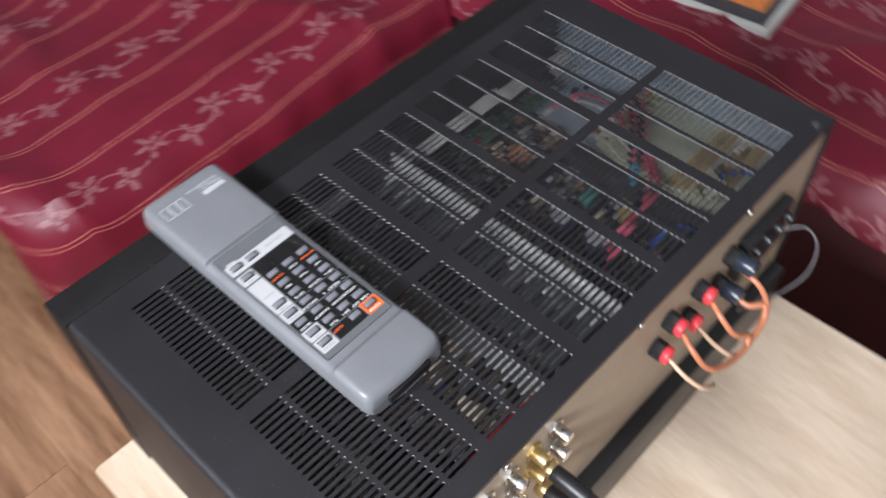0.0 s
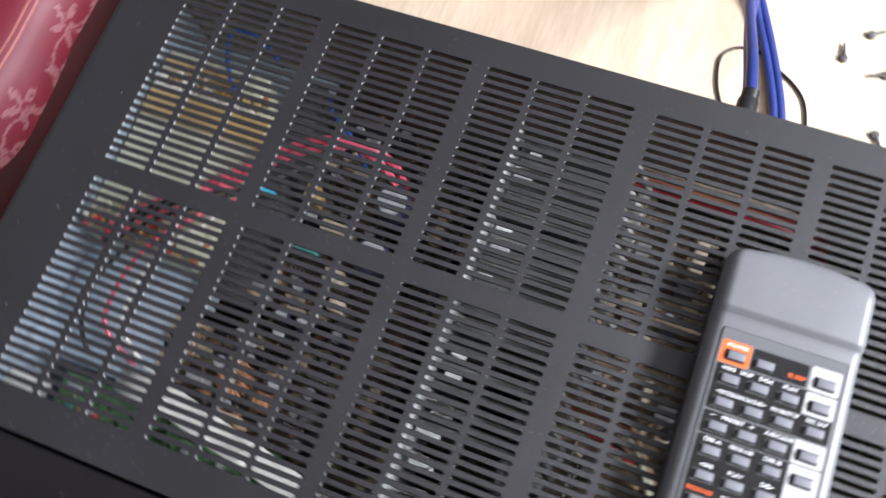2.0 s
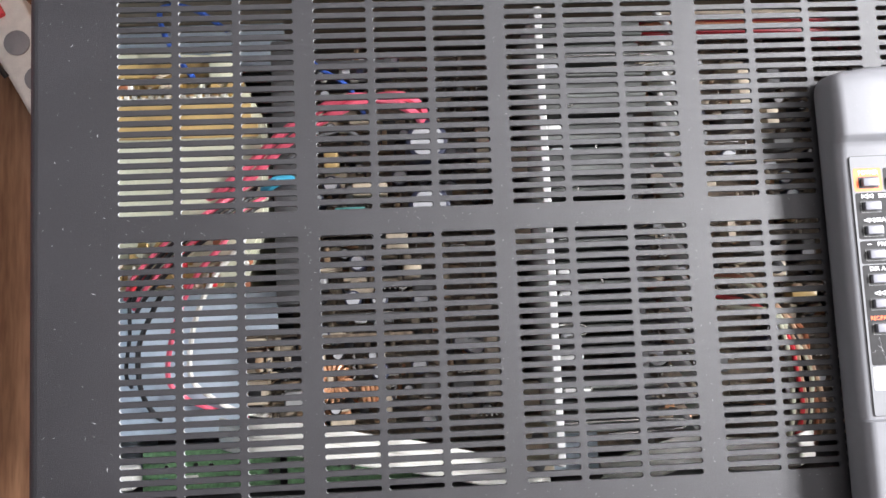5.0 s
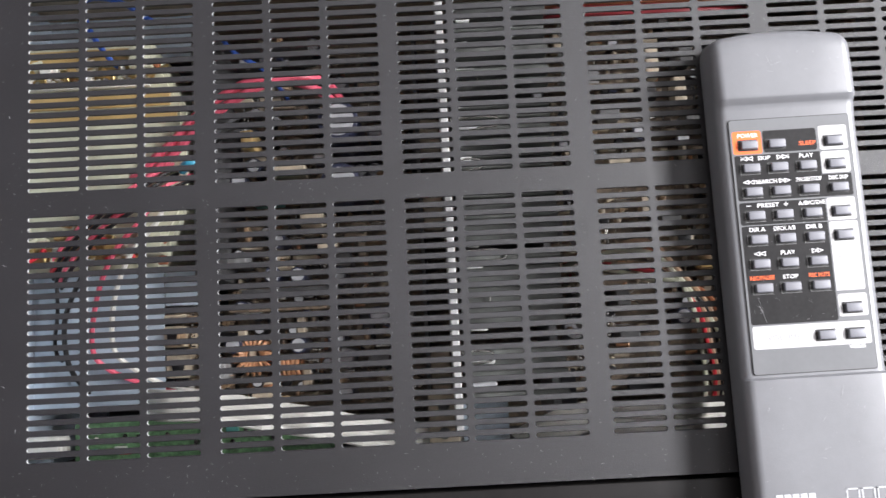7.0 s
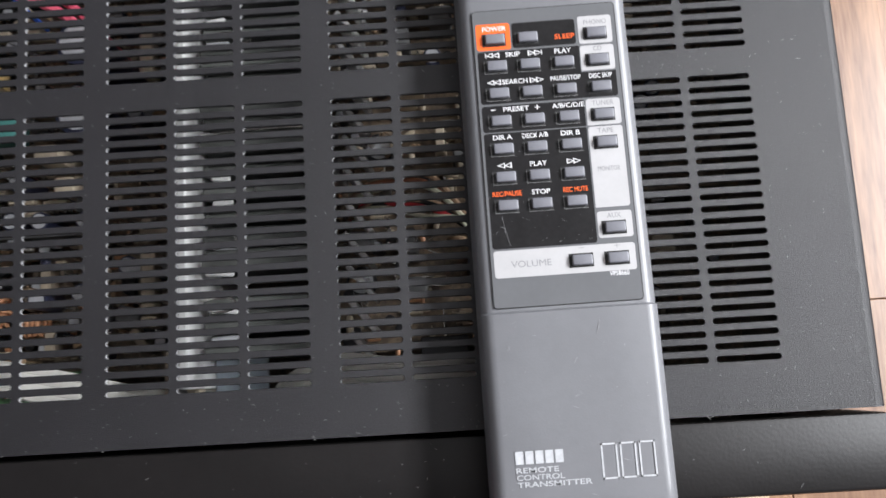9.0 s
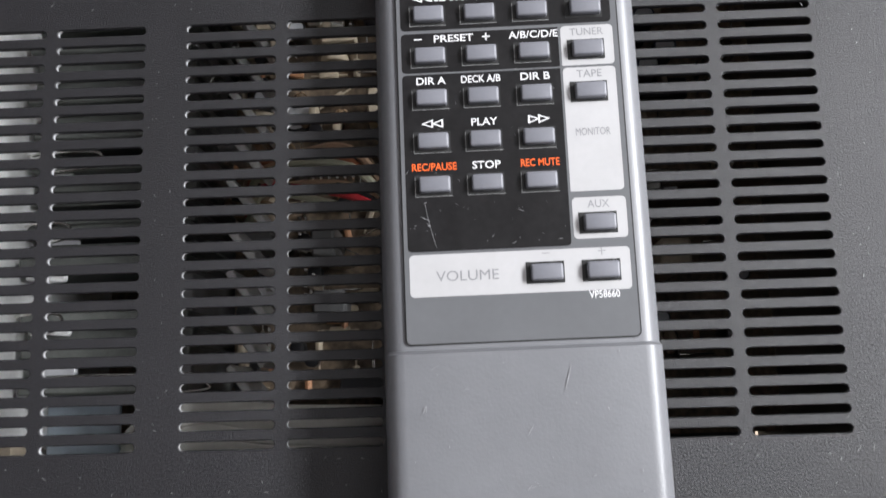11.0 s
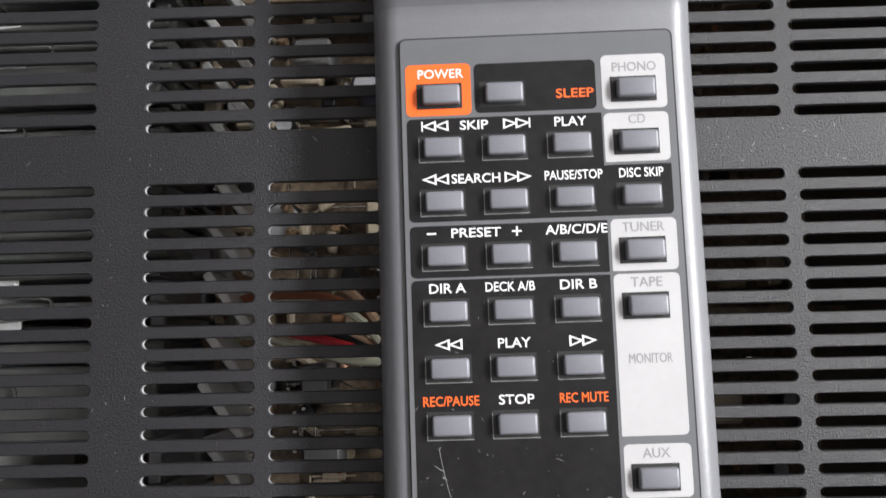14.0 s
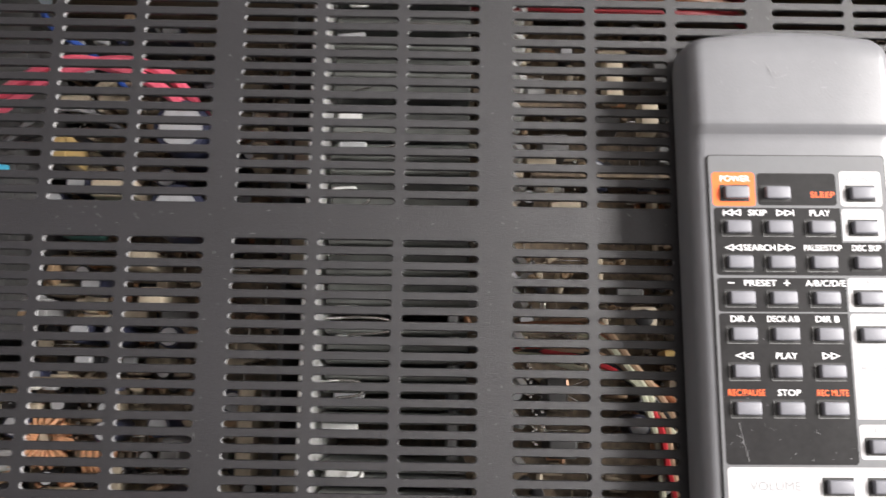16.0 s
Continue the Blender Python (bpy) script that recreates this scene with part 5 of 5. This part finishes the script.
T = DESK
lead = thing("audio_cable", (0.30, 0.25, T), "blue twin audio cable plugged into the receiver", "cable")
for d in (0.0, 0.0125):
    bm = bmesh.new()
    add_cyl(bm, (0.302 + d * 0.25, 0.253, 0.612 - 0.02 * (d > 0)), 0.0052, 0.028, 20, "y", r2=0.0052, bevel=0.0008)
    plug = part("plug", bm, M_BLACK, lead, "black plug shell")
    bm = bmesh.new()
    add_cyl(bm, (0.302 + d * 0.25, 0.240, 0.612 - 0.02 * (d > 0)), 0.0056, 0.007, 20, "y", bevel=0.0006)
    part("plug_collar", bm, M_BRASS, plug, "gold-plated plug collar")
    bm = bmesh.new()
    add_cyl(bm, (0.302 + d * 0.25, 0.268, 0.612 - 0.02 * (d > 0)), 0.0044, 0.008, 16, "y")
    part("marker_ring", bm, M_RED if d else M_BLACK, plug, "coloured marker ring")
    bm = bmesh.new()
    e = d * 0.42
    q = 0.02 * (d > 0)
    add_tube(bm, [settle(p) for p in [(0.302 + d * 0.25, 0.271, 0.612 - q), (0.298 + d * 0.25, 0.300, 0.600 - q), (0.292 + e * 0.6, 0.345, 0.571 - q * 0.7), (0.288 + e, 0.390, 0.540 - q * 0.4), (0.285 + e, 0.424, 0.506 - q * 0.2), (0.284 + e, 0.447 - e, 0.475),
                  (0.290 + e * 0.5, 0.455 - e, T + 0.014), (0.301 - e * 0.3, 0.446 - e, T + 0.006 + e * 0.5), (0.314 - e, 0.421, T + 0.0045), (0.327 - e, 0.392, T + 0.0045), (0.340 - e, 0.358, T + 0.0045), (0.353 - e, 0.311, T + 0.0045), (0.372 - e, 0.270, T + 0.0045), (0.40 - e, 0.25, T + 0.0045), (0.46 - e, 0.262, T + 0.0045)]], 0.0031, 10, 10)
    part("cord", bm, M_BLUE, lead, "blue woven cable jacket")

cable("black_cord", [(0.0, 0.432, T + 0.004), (-0.031, 0.459, T + 0.002), (-0.09, 0.515, 0.385), (-0.16, 0.583, 0.335), (-0.252, 0.690, 0.270), (-0.34, 0.80, 0.285), (-0.45, 0.95, 0.287)], M_BLACK, 0.0042, "black cord running from the table to the sofa", spread=False)
cable("navy_cable", [(-0.06, 0.375, 0.36), (-0.035, 0.397, 0.435), (-0.014, 0.417, T + 0.009), (0.000, 0.434, T + 0.012), (0.030, 0.455, T + 0.024), (0.060, 0.482, T + 0.026), (0.091, 0.508, T + 0.020), (0.127, 0.536, T + 0.008), (0.21, 0.60, T + 0.006), (0.30, 0.66, T + 0.006)], M_NAVY, 0.0055, "flat navy blue cable lying across a cassette case", flat=0.6, spread=False)
for d in (0.0, 0.0048):
    cable("test_lead", [(-0.01, 0.60 + d, T + 0.07), (0.025, 0.54 + d, T + 0.05), (0.060 + d * 0.3, 0.496 + d * 0.7, T + 0.032), (0.096 + d * 0.6, 0.456 + d, T + 0.025), (0.121 + d * 0.3, 0.4335 + d, T + 0.012), (0.139 + d * 0.2, 0.4225 + d, T + 0.005), (0.160, 0.4175 + d, T + 0.0045), (0.1745 - d * 0.6, 0.426 + d * 0.4, T + 0.0045), (0.177 - d, 0.448, T + 0.0045), (0.165 - d, 0.480, T + 0.006), (0.137 - d, 0.527, T + 0.010), (0.11 - d, 0.58, T + 0.006)], M_RED, 0.0030, "soft red test lead in a loose loop", spread=False)
cable("test_lead", [(0.10, 0.68, T + 0.006), (0.105, 0.62, T + 0.06), (0.13, 0.545, 0.585), (0.165, 0.475, 0.582), (0.190, 0.435, 0.571), (0.206, 0.4135, 0.563), (0.216, 0.4065, 0.560), (0.2225, 0.411, 0.558), (0.2245, 0.428, 0.556), (0.222, 0.46, 0.55), (0.21, 0.53, 0.52), (0.195, 0.61, T + 0.03), (0.19, 0.67, T + 0.006)], M_TEAL, 0.0038, "thick teal test lead arching in a narrow loop", spread=False)
cable("black_cord", [(0.14, 0.62, T + 0.003), (0.15, 0.55, T + 0.05), (0.180, 0.470, 0.525), (0.216, 0.438, 0.522), (0.242, 0.429, 0.517), (0.264, 0.433, 0.51), (0.286, 0.447, 0.498), (0.305, 0.475, 0.478), (0.312, 0.52, T + 0.012), (0.305, 0.58, T + 0.003), (0.29, 0.66, T + 0.003)], M_BLACK, 0.0022, "thin black cord arching over the table", spread=False)
for k in range(4):
    cable("black_cord", [(0.0 + k * 0.012, 0.515 + k * 0.01, T + 0.006), (0.03 + k * 0.01, 0.555 + k * 0.012, T + 0.010 + 0.004 * k), (0.07 + k * 0.012, 0.585 + k * 0.012, T + 0.012), (0.13 + k * 0.008, 0.615 + k * 0.014, T + 0.006), (0.2, 0.66 + k * 0.014, T + 0.006)], M_BLACK, 0.0042, "thick black cord in a bundle")
cable("thin_wire", [(0.252, 0.262, T + 0.05), (0.244, 0.276, T + 0.012), (0.237, 0.286, T + 0.0014), (0.231, 0.296, T + 0.0014), (0.229, 0.309, T + 0.0014), (0.235, 0.32, T + 0.0014), (0.246, 0.327, T + 0.0014), (0.261, 0.33, T + 0.0014), (0.275, 0.33, T + 0.0014), (0.289, 0.33, T + 0.0014), (0.302, 0.336, T + 0.0034), (0.313, 0.341, T + 0.0014), (0.328, 0.342, T + 0.0014), (0.36, 0.345, T + 0.0014)], M_BROWN, 0.0010, "thin brown wire looped on the table", spread=False)
cable("thin_wire", [(0.280, 0.258, T + 0.03), (0.286, 0.274, T + 0.004), (0.289, 0.284, T + 0.0014), (0.292, 0.296, T + 0.0014), (0.297, 0.312, T + 0.0014), (0.302, 0.324, T + 0.0014), (0.305, 0.337, T + 0.0014), (0.302, 0.351, T + 0.0014), (0.294, 0.368, T + 0.0014), (0.29, 0.383, T + 0.0014), (0.29, 0.395, T + 0.0014), (0.298, 0.404, T + 0.0014), (0.312, 0.406, T + 0.0014), (0.322, 0.4, T + 0.0014), (0.352, 0.377, T + 0.0014), (0.363, 0.33, T + 0.0014)], M_BLACK, 0.0010, "thin black wire looped on the table", spread=False)
for k, x in enumerate((0.148, 0.180)):
    cable("speaker_wire", [(x, 0.245, 0.612), (x + 0.004, 0.256, 0.608), (x + 0.001, 0.265, 0.598), (x - 0.010, 0.270, 0.590), (0.140 + 0.008 * k, 0.272, 0.586 - 0.004 * k), (0.122 + 0.003 * k, 0.271, 0.588 - 0.004 * k), (0.113 + 0.002 * k, 0.267, 0.595), (0.112 + 0.009 * k, 0.258, 0.606 - 0.012 * k), (0.112 + 0.009 * k, 0.245, 0.610 - 0.014 * k)], M_BROWN, 0.0020, "copper coloured speaker wire looping between the terminals")
    cable("speaker_wire", [(x + 0.009, 0.245, 0.594), (x + 0.010, 0.257, 0.590), (x + 0.005, 0.267, 0.582), (x - 0.006, 0.270, 0.572), (x - 0.016, 0.268, 0.560)], M_TANW, 0.0015, "pale stripped speaker wire at the terminals")
cable("aerial_wire", [(0.0665, 0.246, 0.613), (0.058, 0.258, 0.616), (0.058, 0.269, 0.606), (0.066, 0.272, 0.587), (0.075, 0.264, 0.568), (0.082, 0.253, 0.552), (0.086, 0.242, 0.535)], M_AERIAL, 0.0009, "grey aerial wire curling behind the receiver")

# cassette case
CA = Matrix.Translation((0.081, 0.4575, T)) @ Matrix.Rotation(radians(-18), 4, "Z") @ Matrix.Scale(0.92, 4)


def laid(name, box, mat, parent, bevel=0.0, label=""):
    """A box given in the case's own axes."""
    bm = bmesh.new()
    (x, y, z), s = box
    add_box(bm, (x, y, z), s, bevel)
    bmesh.ops.transform(bm, matrix=CA, verts=bm.verts)
    return part(name, bm, mat, parent, label, bool(bevel))


case = thing("cassette_case", (0.085, 0.467, T), "clear plastic cassette case with a pink and white inlay", "cassette")
laid("inlay_white", ((-0.036, 0, 0.0135), (0.034, 0.062, 0.0006)), M_WHITEFILM, case, 0, "white inlay paper")
laid("inlay_pink", ((0.000, 0, 0.0135), (0.038, 0.062, 0.0006)), M_PINKP, case, 0, "pink inlay picture")
laid("inlay_dark", ((0.034, 0, 0.0135), (0.030, 0.062, 0.0006)), M_GREYINK, case, 0, "dark inlay title field")
for k in range(7):
    laid("title_bar", ((0.043, -0.026 + k * 0.0085, 0.0140), (0.007, 0.0066, 0.0004)), M_YELLOW, case, 0, "yellow printed bar")
for k in range(6):
    laid("text_bar", ((0.030, -0.024 + k * 0.0095, 0.0140), (0.003, 0.007, 0.0004)), M_TAN, case)
laid("figure_bar", ((0.004, 0.010, 0.0140), (0.022, 0.012, 0.0004)), M_TAN, case)
laid("figure_bar", ((-0.004, -0.012, 0.0140), (0.018, 0.010, 0.0004)), M_WHITEFILM, case)
laid("base", ((0, 0, 0.0065), (0.1, 0.064, 0.012)), M_GREYP, case, 0.001, "grey cassette inside")
glass = laid("lid", ((0, 0, 0.0085), (0.109, 0.0695, 0.0165)), M_CLEAR, case, 0.0012, "clear plastic lid")
glass.visible_shadow = False

# key ring with a charm of plain coloured shapes
ring = thing("key_ring", (0.034, 0.407, T), "dark key ring with a small coloured charm", "key ring")
bm = bmesh.new()
add_tube(bm, [(0.033 + 0.0135 * math.cos(a), 0.404 + 0.0135 * math.sin(a), T + 0.0018) for a in [2 * math.pi * k / 28 for k in range(29)]], 0.0014, 8, 0)
part("ring", bm, M_BLACK, ring)
for x, y, sx, sy, mt, lb in ((0.0560, 0.412, 0.012, 0.013, M_NAVY, "dark blue tag"), (0.0590, 0.4005, 0.013, 0.010, M_WHITEFILM, "white tag"), (0.0685, 0.411, 0.013, 0.015, M_ORANGEP, "orange tag"), (0.0740, 0.399, 0.011, 0.011, M_WHITEFILM, "white tag"), (0.0800, 0.414, 0.014, 0.012, M_SKYP, "bright blue tag"), (0.0840, 0.403, 0.010, 0.009, M_WHITEFILM, "white tag")):
    bm = bmesh.new()
    add_box(bm, (x - 0.008, y + 0.008, T + 0.003), (sx, sy, 0.004), 0.0018, 2, rz=0)
    part("charm_piece", bm, mt, ring, lb)

# loose screws on the table
bm = bmesh.new()
add_cyl(bm, (0, 0, 0.0015), 0.0035, 0.003, 14, r2=0.0028, bevel=0.0005)
add_cyl(bm, (0.006, 0, 0.002), 0.0015, 0.012, 10, "x", r2=0.0008)
SCREW = finish("screw", bm, M_DARK)
for x, y, a in ((0.384, 0.442, 30), (0.370, 0.418, 100), (0.400, 0.413, 200), (0.403, 0.366, 300)):
    sc = new("screw", SCREW)
    sc.location, sc.rotation_euler = (x, y, T), (0, 0, radians(a))
    tagged(sc, "small dark steel screw lying on the table", "screw", "loose screws on the table")

# black adapter and its lead at the far end of the table
adapter = thing("power_adapter", (0.03, 0.66, T), "black plastic power adapter at the table's far end", "adapter")
bm = bmesh.new()
add_box(bm, (0.055, 0.665, T + 0.022), (0.10, 0.065, 0.044), 0.006, 3, rz=25)
part("body", bm, M_BLACK, adapter)
bm = bmesh.new()
add_cyl(bm, (0.105, 0.65, T + 0.024), 0.005, 0.03, 14, "x", bevel=0.001)
part("strain_relief", bm, M_BLACK, adapter)
box_ = thing("cardboard_box", (-0.09, 0.66, 0), "brown cardboard box beside the table", "box")
bm = bmesh.new()
add_box(bm, (-0.13, 0.74, 0.22), (0.20, 0.20, 0.44), 0.003)
part("carton", bm, M_CARD, box_)
for dy in (-0.05, 0.05):
    bm = bmesh.new()
    add_box(bm, (-0.13, 0.74 + dy, 0.4415), (0.199, 0.098, 0.003), 0.0008, 1)
    part("flap", bm, M_CARD, box_)

# power strip on the floor between the sofa and the table
strip_ = thing("power_strip", (-0.29, 0.46, 0), "white power strip with a lit red switch on the floor", "power strip")
bm = bmesh.new()
add_box(bm, (-0.227, 0.34, 0.022), (0.055, 0.28, 0.044), 0.006, 3, rz=28.7)
part("housing", bm, M_WHITE, strip_)
bm = bmesh.new()
add_box(bm, (-0.293, 0.450, 0.047), (0.020, 0.022, 0.010), 0.002, 2, rz=28.7)
part("switch", bm, M_RED, strip_, "red rocker switch")
for k in range(4):
    bm = bmesh.new()
    add_cyl(bm, (-0.267 + 0.0225 * k, 0.413 - 0.041 * k, 0.045), 0.014, 0.003, 24, bevel=0.0006)
    part("socket", bm, M_GREYP, strip_)
cable("black_cord", [(-0.25, 0.36, 0.07), (-0.275, 0.40, 0.10), (-0.298, 0.44, 0.11), (-0.304, 0.49, 0.10), (-0.28, 0.53, 0.05), (-0.25, 0.56, 0.010), (-0.18, 0.60, 0.006)], M_BLACK, 0.0032, "black mains cord over the power strip")

# framed picture lying on the sofa
pic = thing("framed_picture", (-0.65, -0.11, SOFA_H), "white framed picture lying on the red sofa", "picture")
PM = Matrix.Translation((-0.645, -0.125, SOFA_H + 0.030)) @ Matrix.Rotation(radians(6), 4, "Z") @ Matrix.Rotation(radians(4), 4, "Y")
for nm, c, s, mt, lb in (("frame", (0, 0, 0), (0.24, 0.175, 0.018), M_FRAME, "white frame"), ("mount", (0, 0, 0.0097), (0.220, 0.155, 0.0015), M_DARKP, "dark picture ground"), ("image", (-0.01, 0.0, 0.0108), (0.19, 0.125, 0.001), M_ORANGEP, "orange picture field"), ("image_field", (0.05, -0.03, 0.0118), (0.06, 0.06, 0.001), M_PCB, "green picture field")):
    bm = bmesh.new()
    add_box(bm, c, s, 0.002 if nm == "frame" else 0)
    bmesh.ops.transform(bm, matrix=PM, verts=bm.verts)
    part(nm, bm, mt, pic, lb, nm == "frame")


# ---- wear and dust ----
def flecks(name, count, region, z, mat, parent, seed, size=(0.00008, 0.00034), long=2.0, label=""):
    """Dust and scratches: tiny thin flakes lying on a flat top, past counting."""
    rg = random.Random(seed)
    verts, faces = [], []
    for _ in range(count):
        x, y = rg.uniform(region[0], region[1]), rg.uniform(region[2], region[3])
        s, a = rg.uniform(*size), rg.uniform(0, math.pi)
        l_ = s * (1 + long * rg.random() ** 3)
        dx, dy = math.cos(a) * l_, math.sin(a) * l_
        nx, ny = -math.sin(a) * s * 0.35, math.cos(a) * s * 0.35
        b0 = len(verts)
        verts += [(x - dx - nx * 0.4, y - dy - ny * 0.4, z), (x - dx * 0.2 + nx, y - dy * 0.2 + ny, z), (x + dx + nx * 0.4, y + dy + ny * 0.4, z), (x + dx * 0.3 - nx, y + dy * 0.3 - ny, z)]
        faces.append((b0, b0 + 3, b0 + 2, b0 + 1))
    me = bpy.data.meshes.new(name)
    me.from_pydata(verts, [], faces)
    me.materials.append(mat)
    return tagged(attach(new(name, me), parent, label), kind="stuff")


zt = TOP + 0.00012
flecks("dust", 130, (0.004, 0.032, 0.004, 0.23), zt, M_DUST, receiver, 1, label="pale dust flecks")
flecks("dust", 160, (0.404, 0.434, 0.002, 0.23), zt, M_DUST, receiver, 2, label="pale dust flecks")
flecks("dust", 240, (0.004, 0.434, 0.002, 0.0155), zt, M_DUST, receiver, 3, label="pale dust flecks")
flecks("dust", 120, (0.03, 0.41, 0.1148, 0.1227), zt, M_DUST, receiver, 4, label="pale dust flecks")
flecks("dust", 60, (0.03, 0.43, 0.2215, 0.234), zt, M_DUST, receiver, 5, label="pale dust flecks")
for g in range(4):
    x0 = GX[g] + 2 * CPITCH + SLOT_L
    flecks("dust", 40, (x0 + 0.0006, x0 + 0.0075, 0.018, 0.22), zt, M_DUST, receiver, 10 + g, label="pale dust flecks")
flecks("dust", 70, (0.004, 0.434, -0.025, -0.003), TOP - 0.0013, M_DUST, receiver, 6, (0.0001, 0.0004), label="pale dust flecks")
flecks("dust", 60, (0.004, 0.434, -0.0004, 0.0012), zt, M_DUST, receiver, 8, (0.0001, 0.0004), label="pale dust along the front lip")
flecks("dust", 9, (0.010, 0.020, 0.222, 0.229), zt, M_SCUFF, receiver, 51, (0.0003, 0.0009), 2.0, "pale scuff on the cover")
flecks("dust", 14, (0.006, 0.030, 0.02, 0.20), zt, M_SCUFF, receiver, 52, (0.0002, 0.0005), 2.0, "pale lint on the cover")
flecks("scratches", 46, (RXC - 0.023, RXC + 0.023, RYB + 0.006, RYB + 0.064), RZ0 + TAIL_Z + 0.00035, M_SCUFF, remote, 21, (0.0001, 0.00032), 9, "fine pale scratches")
flecks("scratches", 34, (RXC - 0.021, RXC + 0.021, RYB + 0.176, RYB + 0.189), RZ0 + HEAD_Z + 0.00005, M_SCUFF, remote, 22, (0.0001, 0.0003), 9, "fine pale scratches")
flecks("scratches", 42, (RXC - 0.022, RXC + 0.0098, RYB + 0.0845, RYB + 0.128), RZ0 + ZT + 0.00003, M_SCUFF, remote, 31, (0.00006, 0.00014), 6, "fine pale scratches")
flecks("scratches", 12, (RXC - 0.0215, RXC + 0.0095, RYB + 0.0848, RYB + 0.0945), RZ0 + ZT + 0.00003, M_SCUFF, remote, 24, (0.00008, 0.0002), 6, "fine pale scratches")
bm = bmesh.new()
add_tube(bm, [(RXC - 0.0185, RYB + 0.0945, RZ0 + ZT), (RXC - 0.0178, RYB + 0.0905, RZ0 + ZT), (RXC - 0.0165, RYB + 0.0853, RZ0 + ZT)], 0.000035, 4, 6, 0.3)
part("long_scratch", bm, M_SCUFF, remote, "long pale scratch")
remote.rotation_euler[2] = radians(0.6)      # it lies a little askew
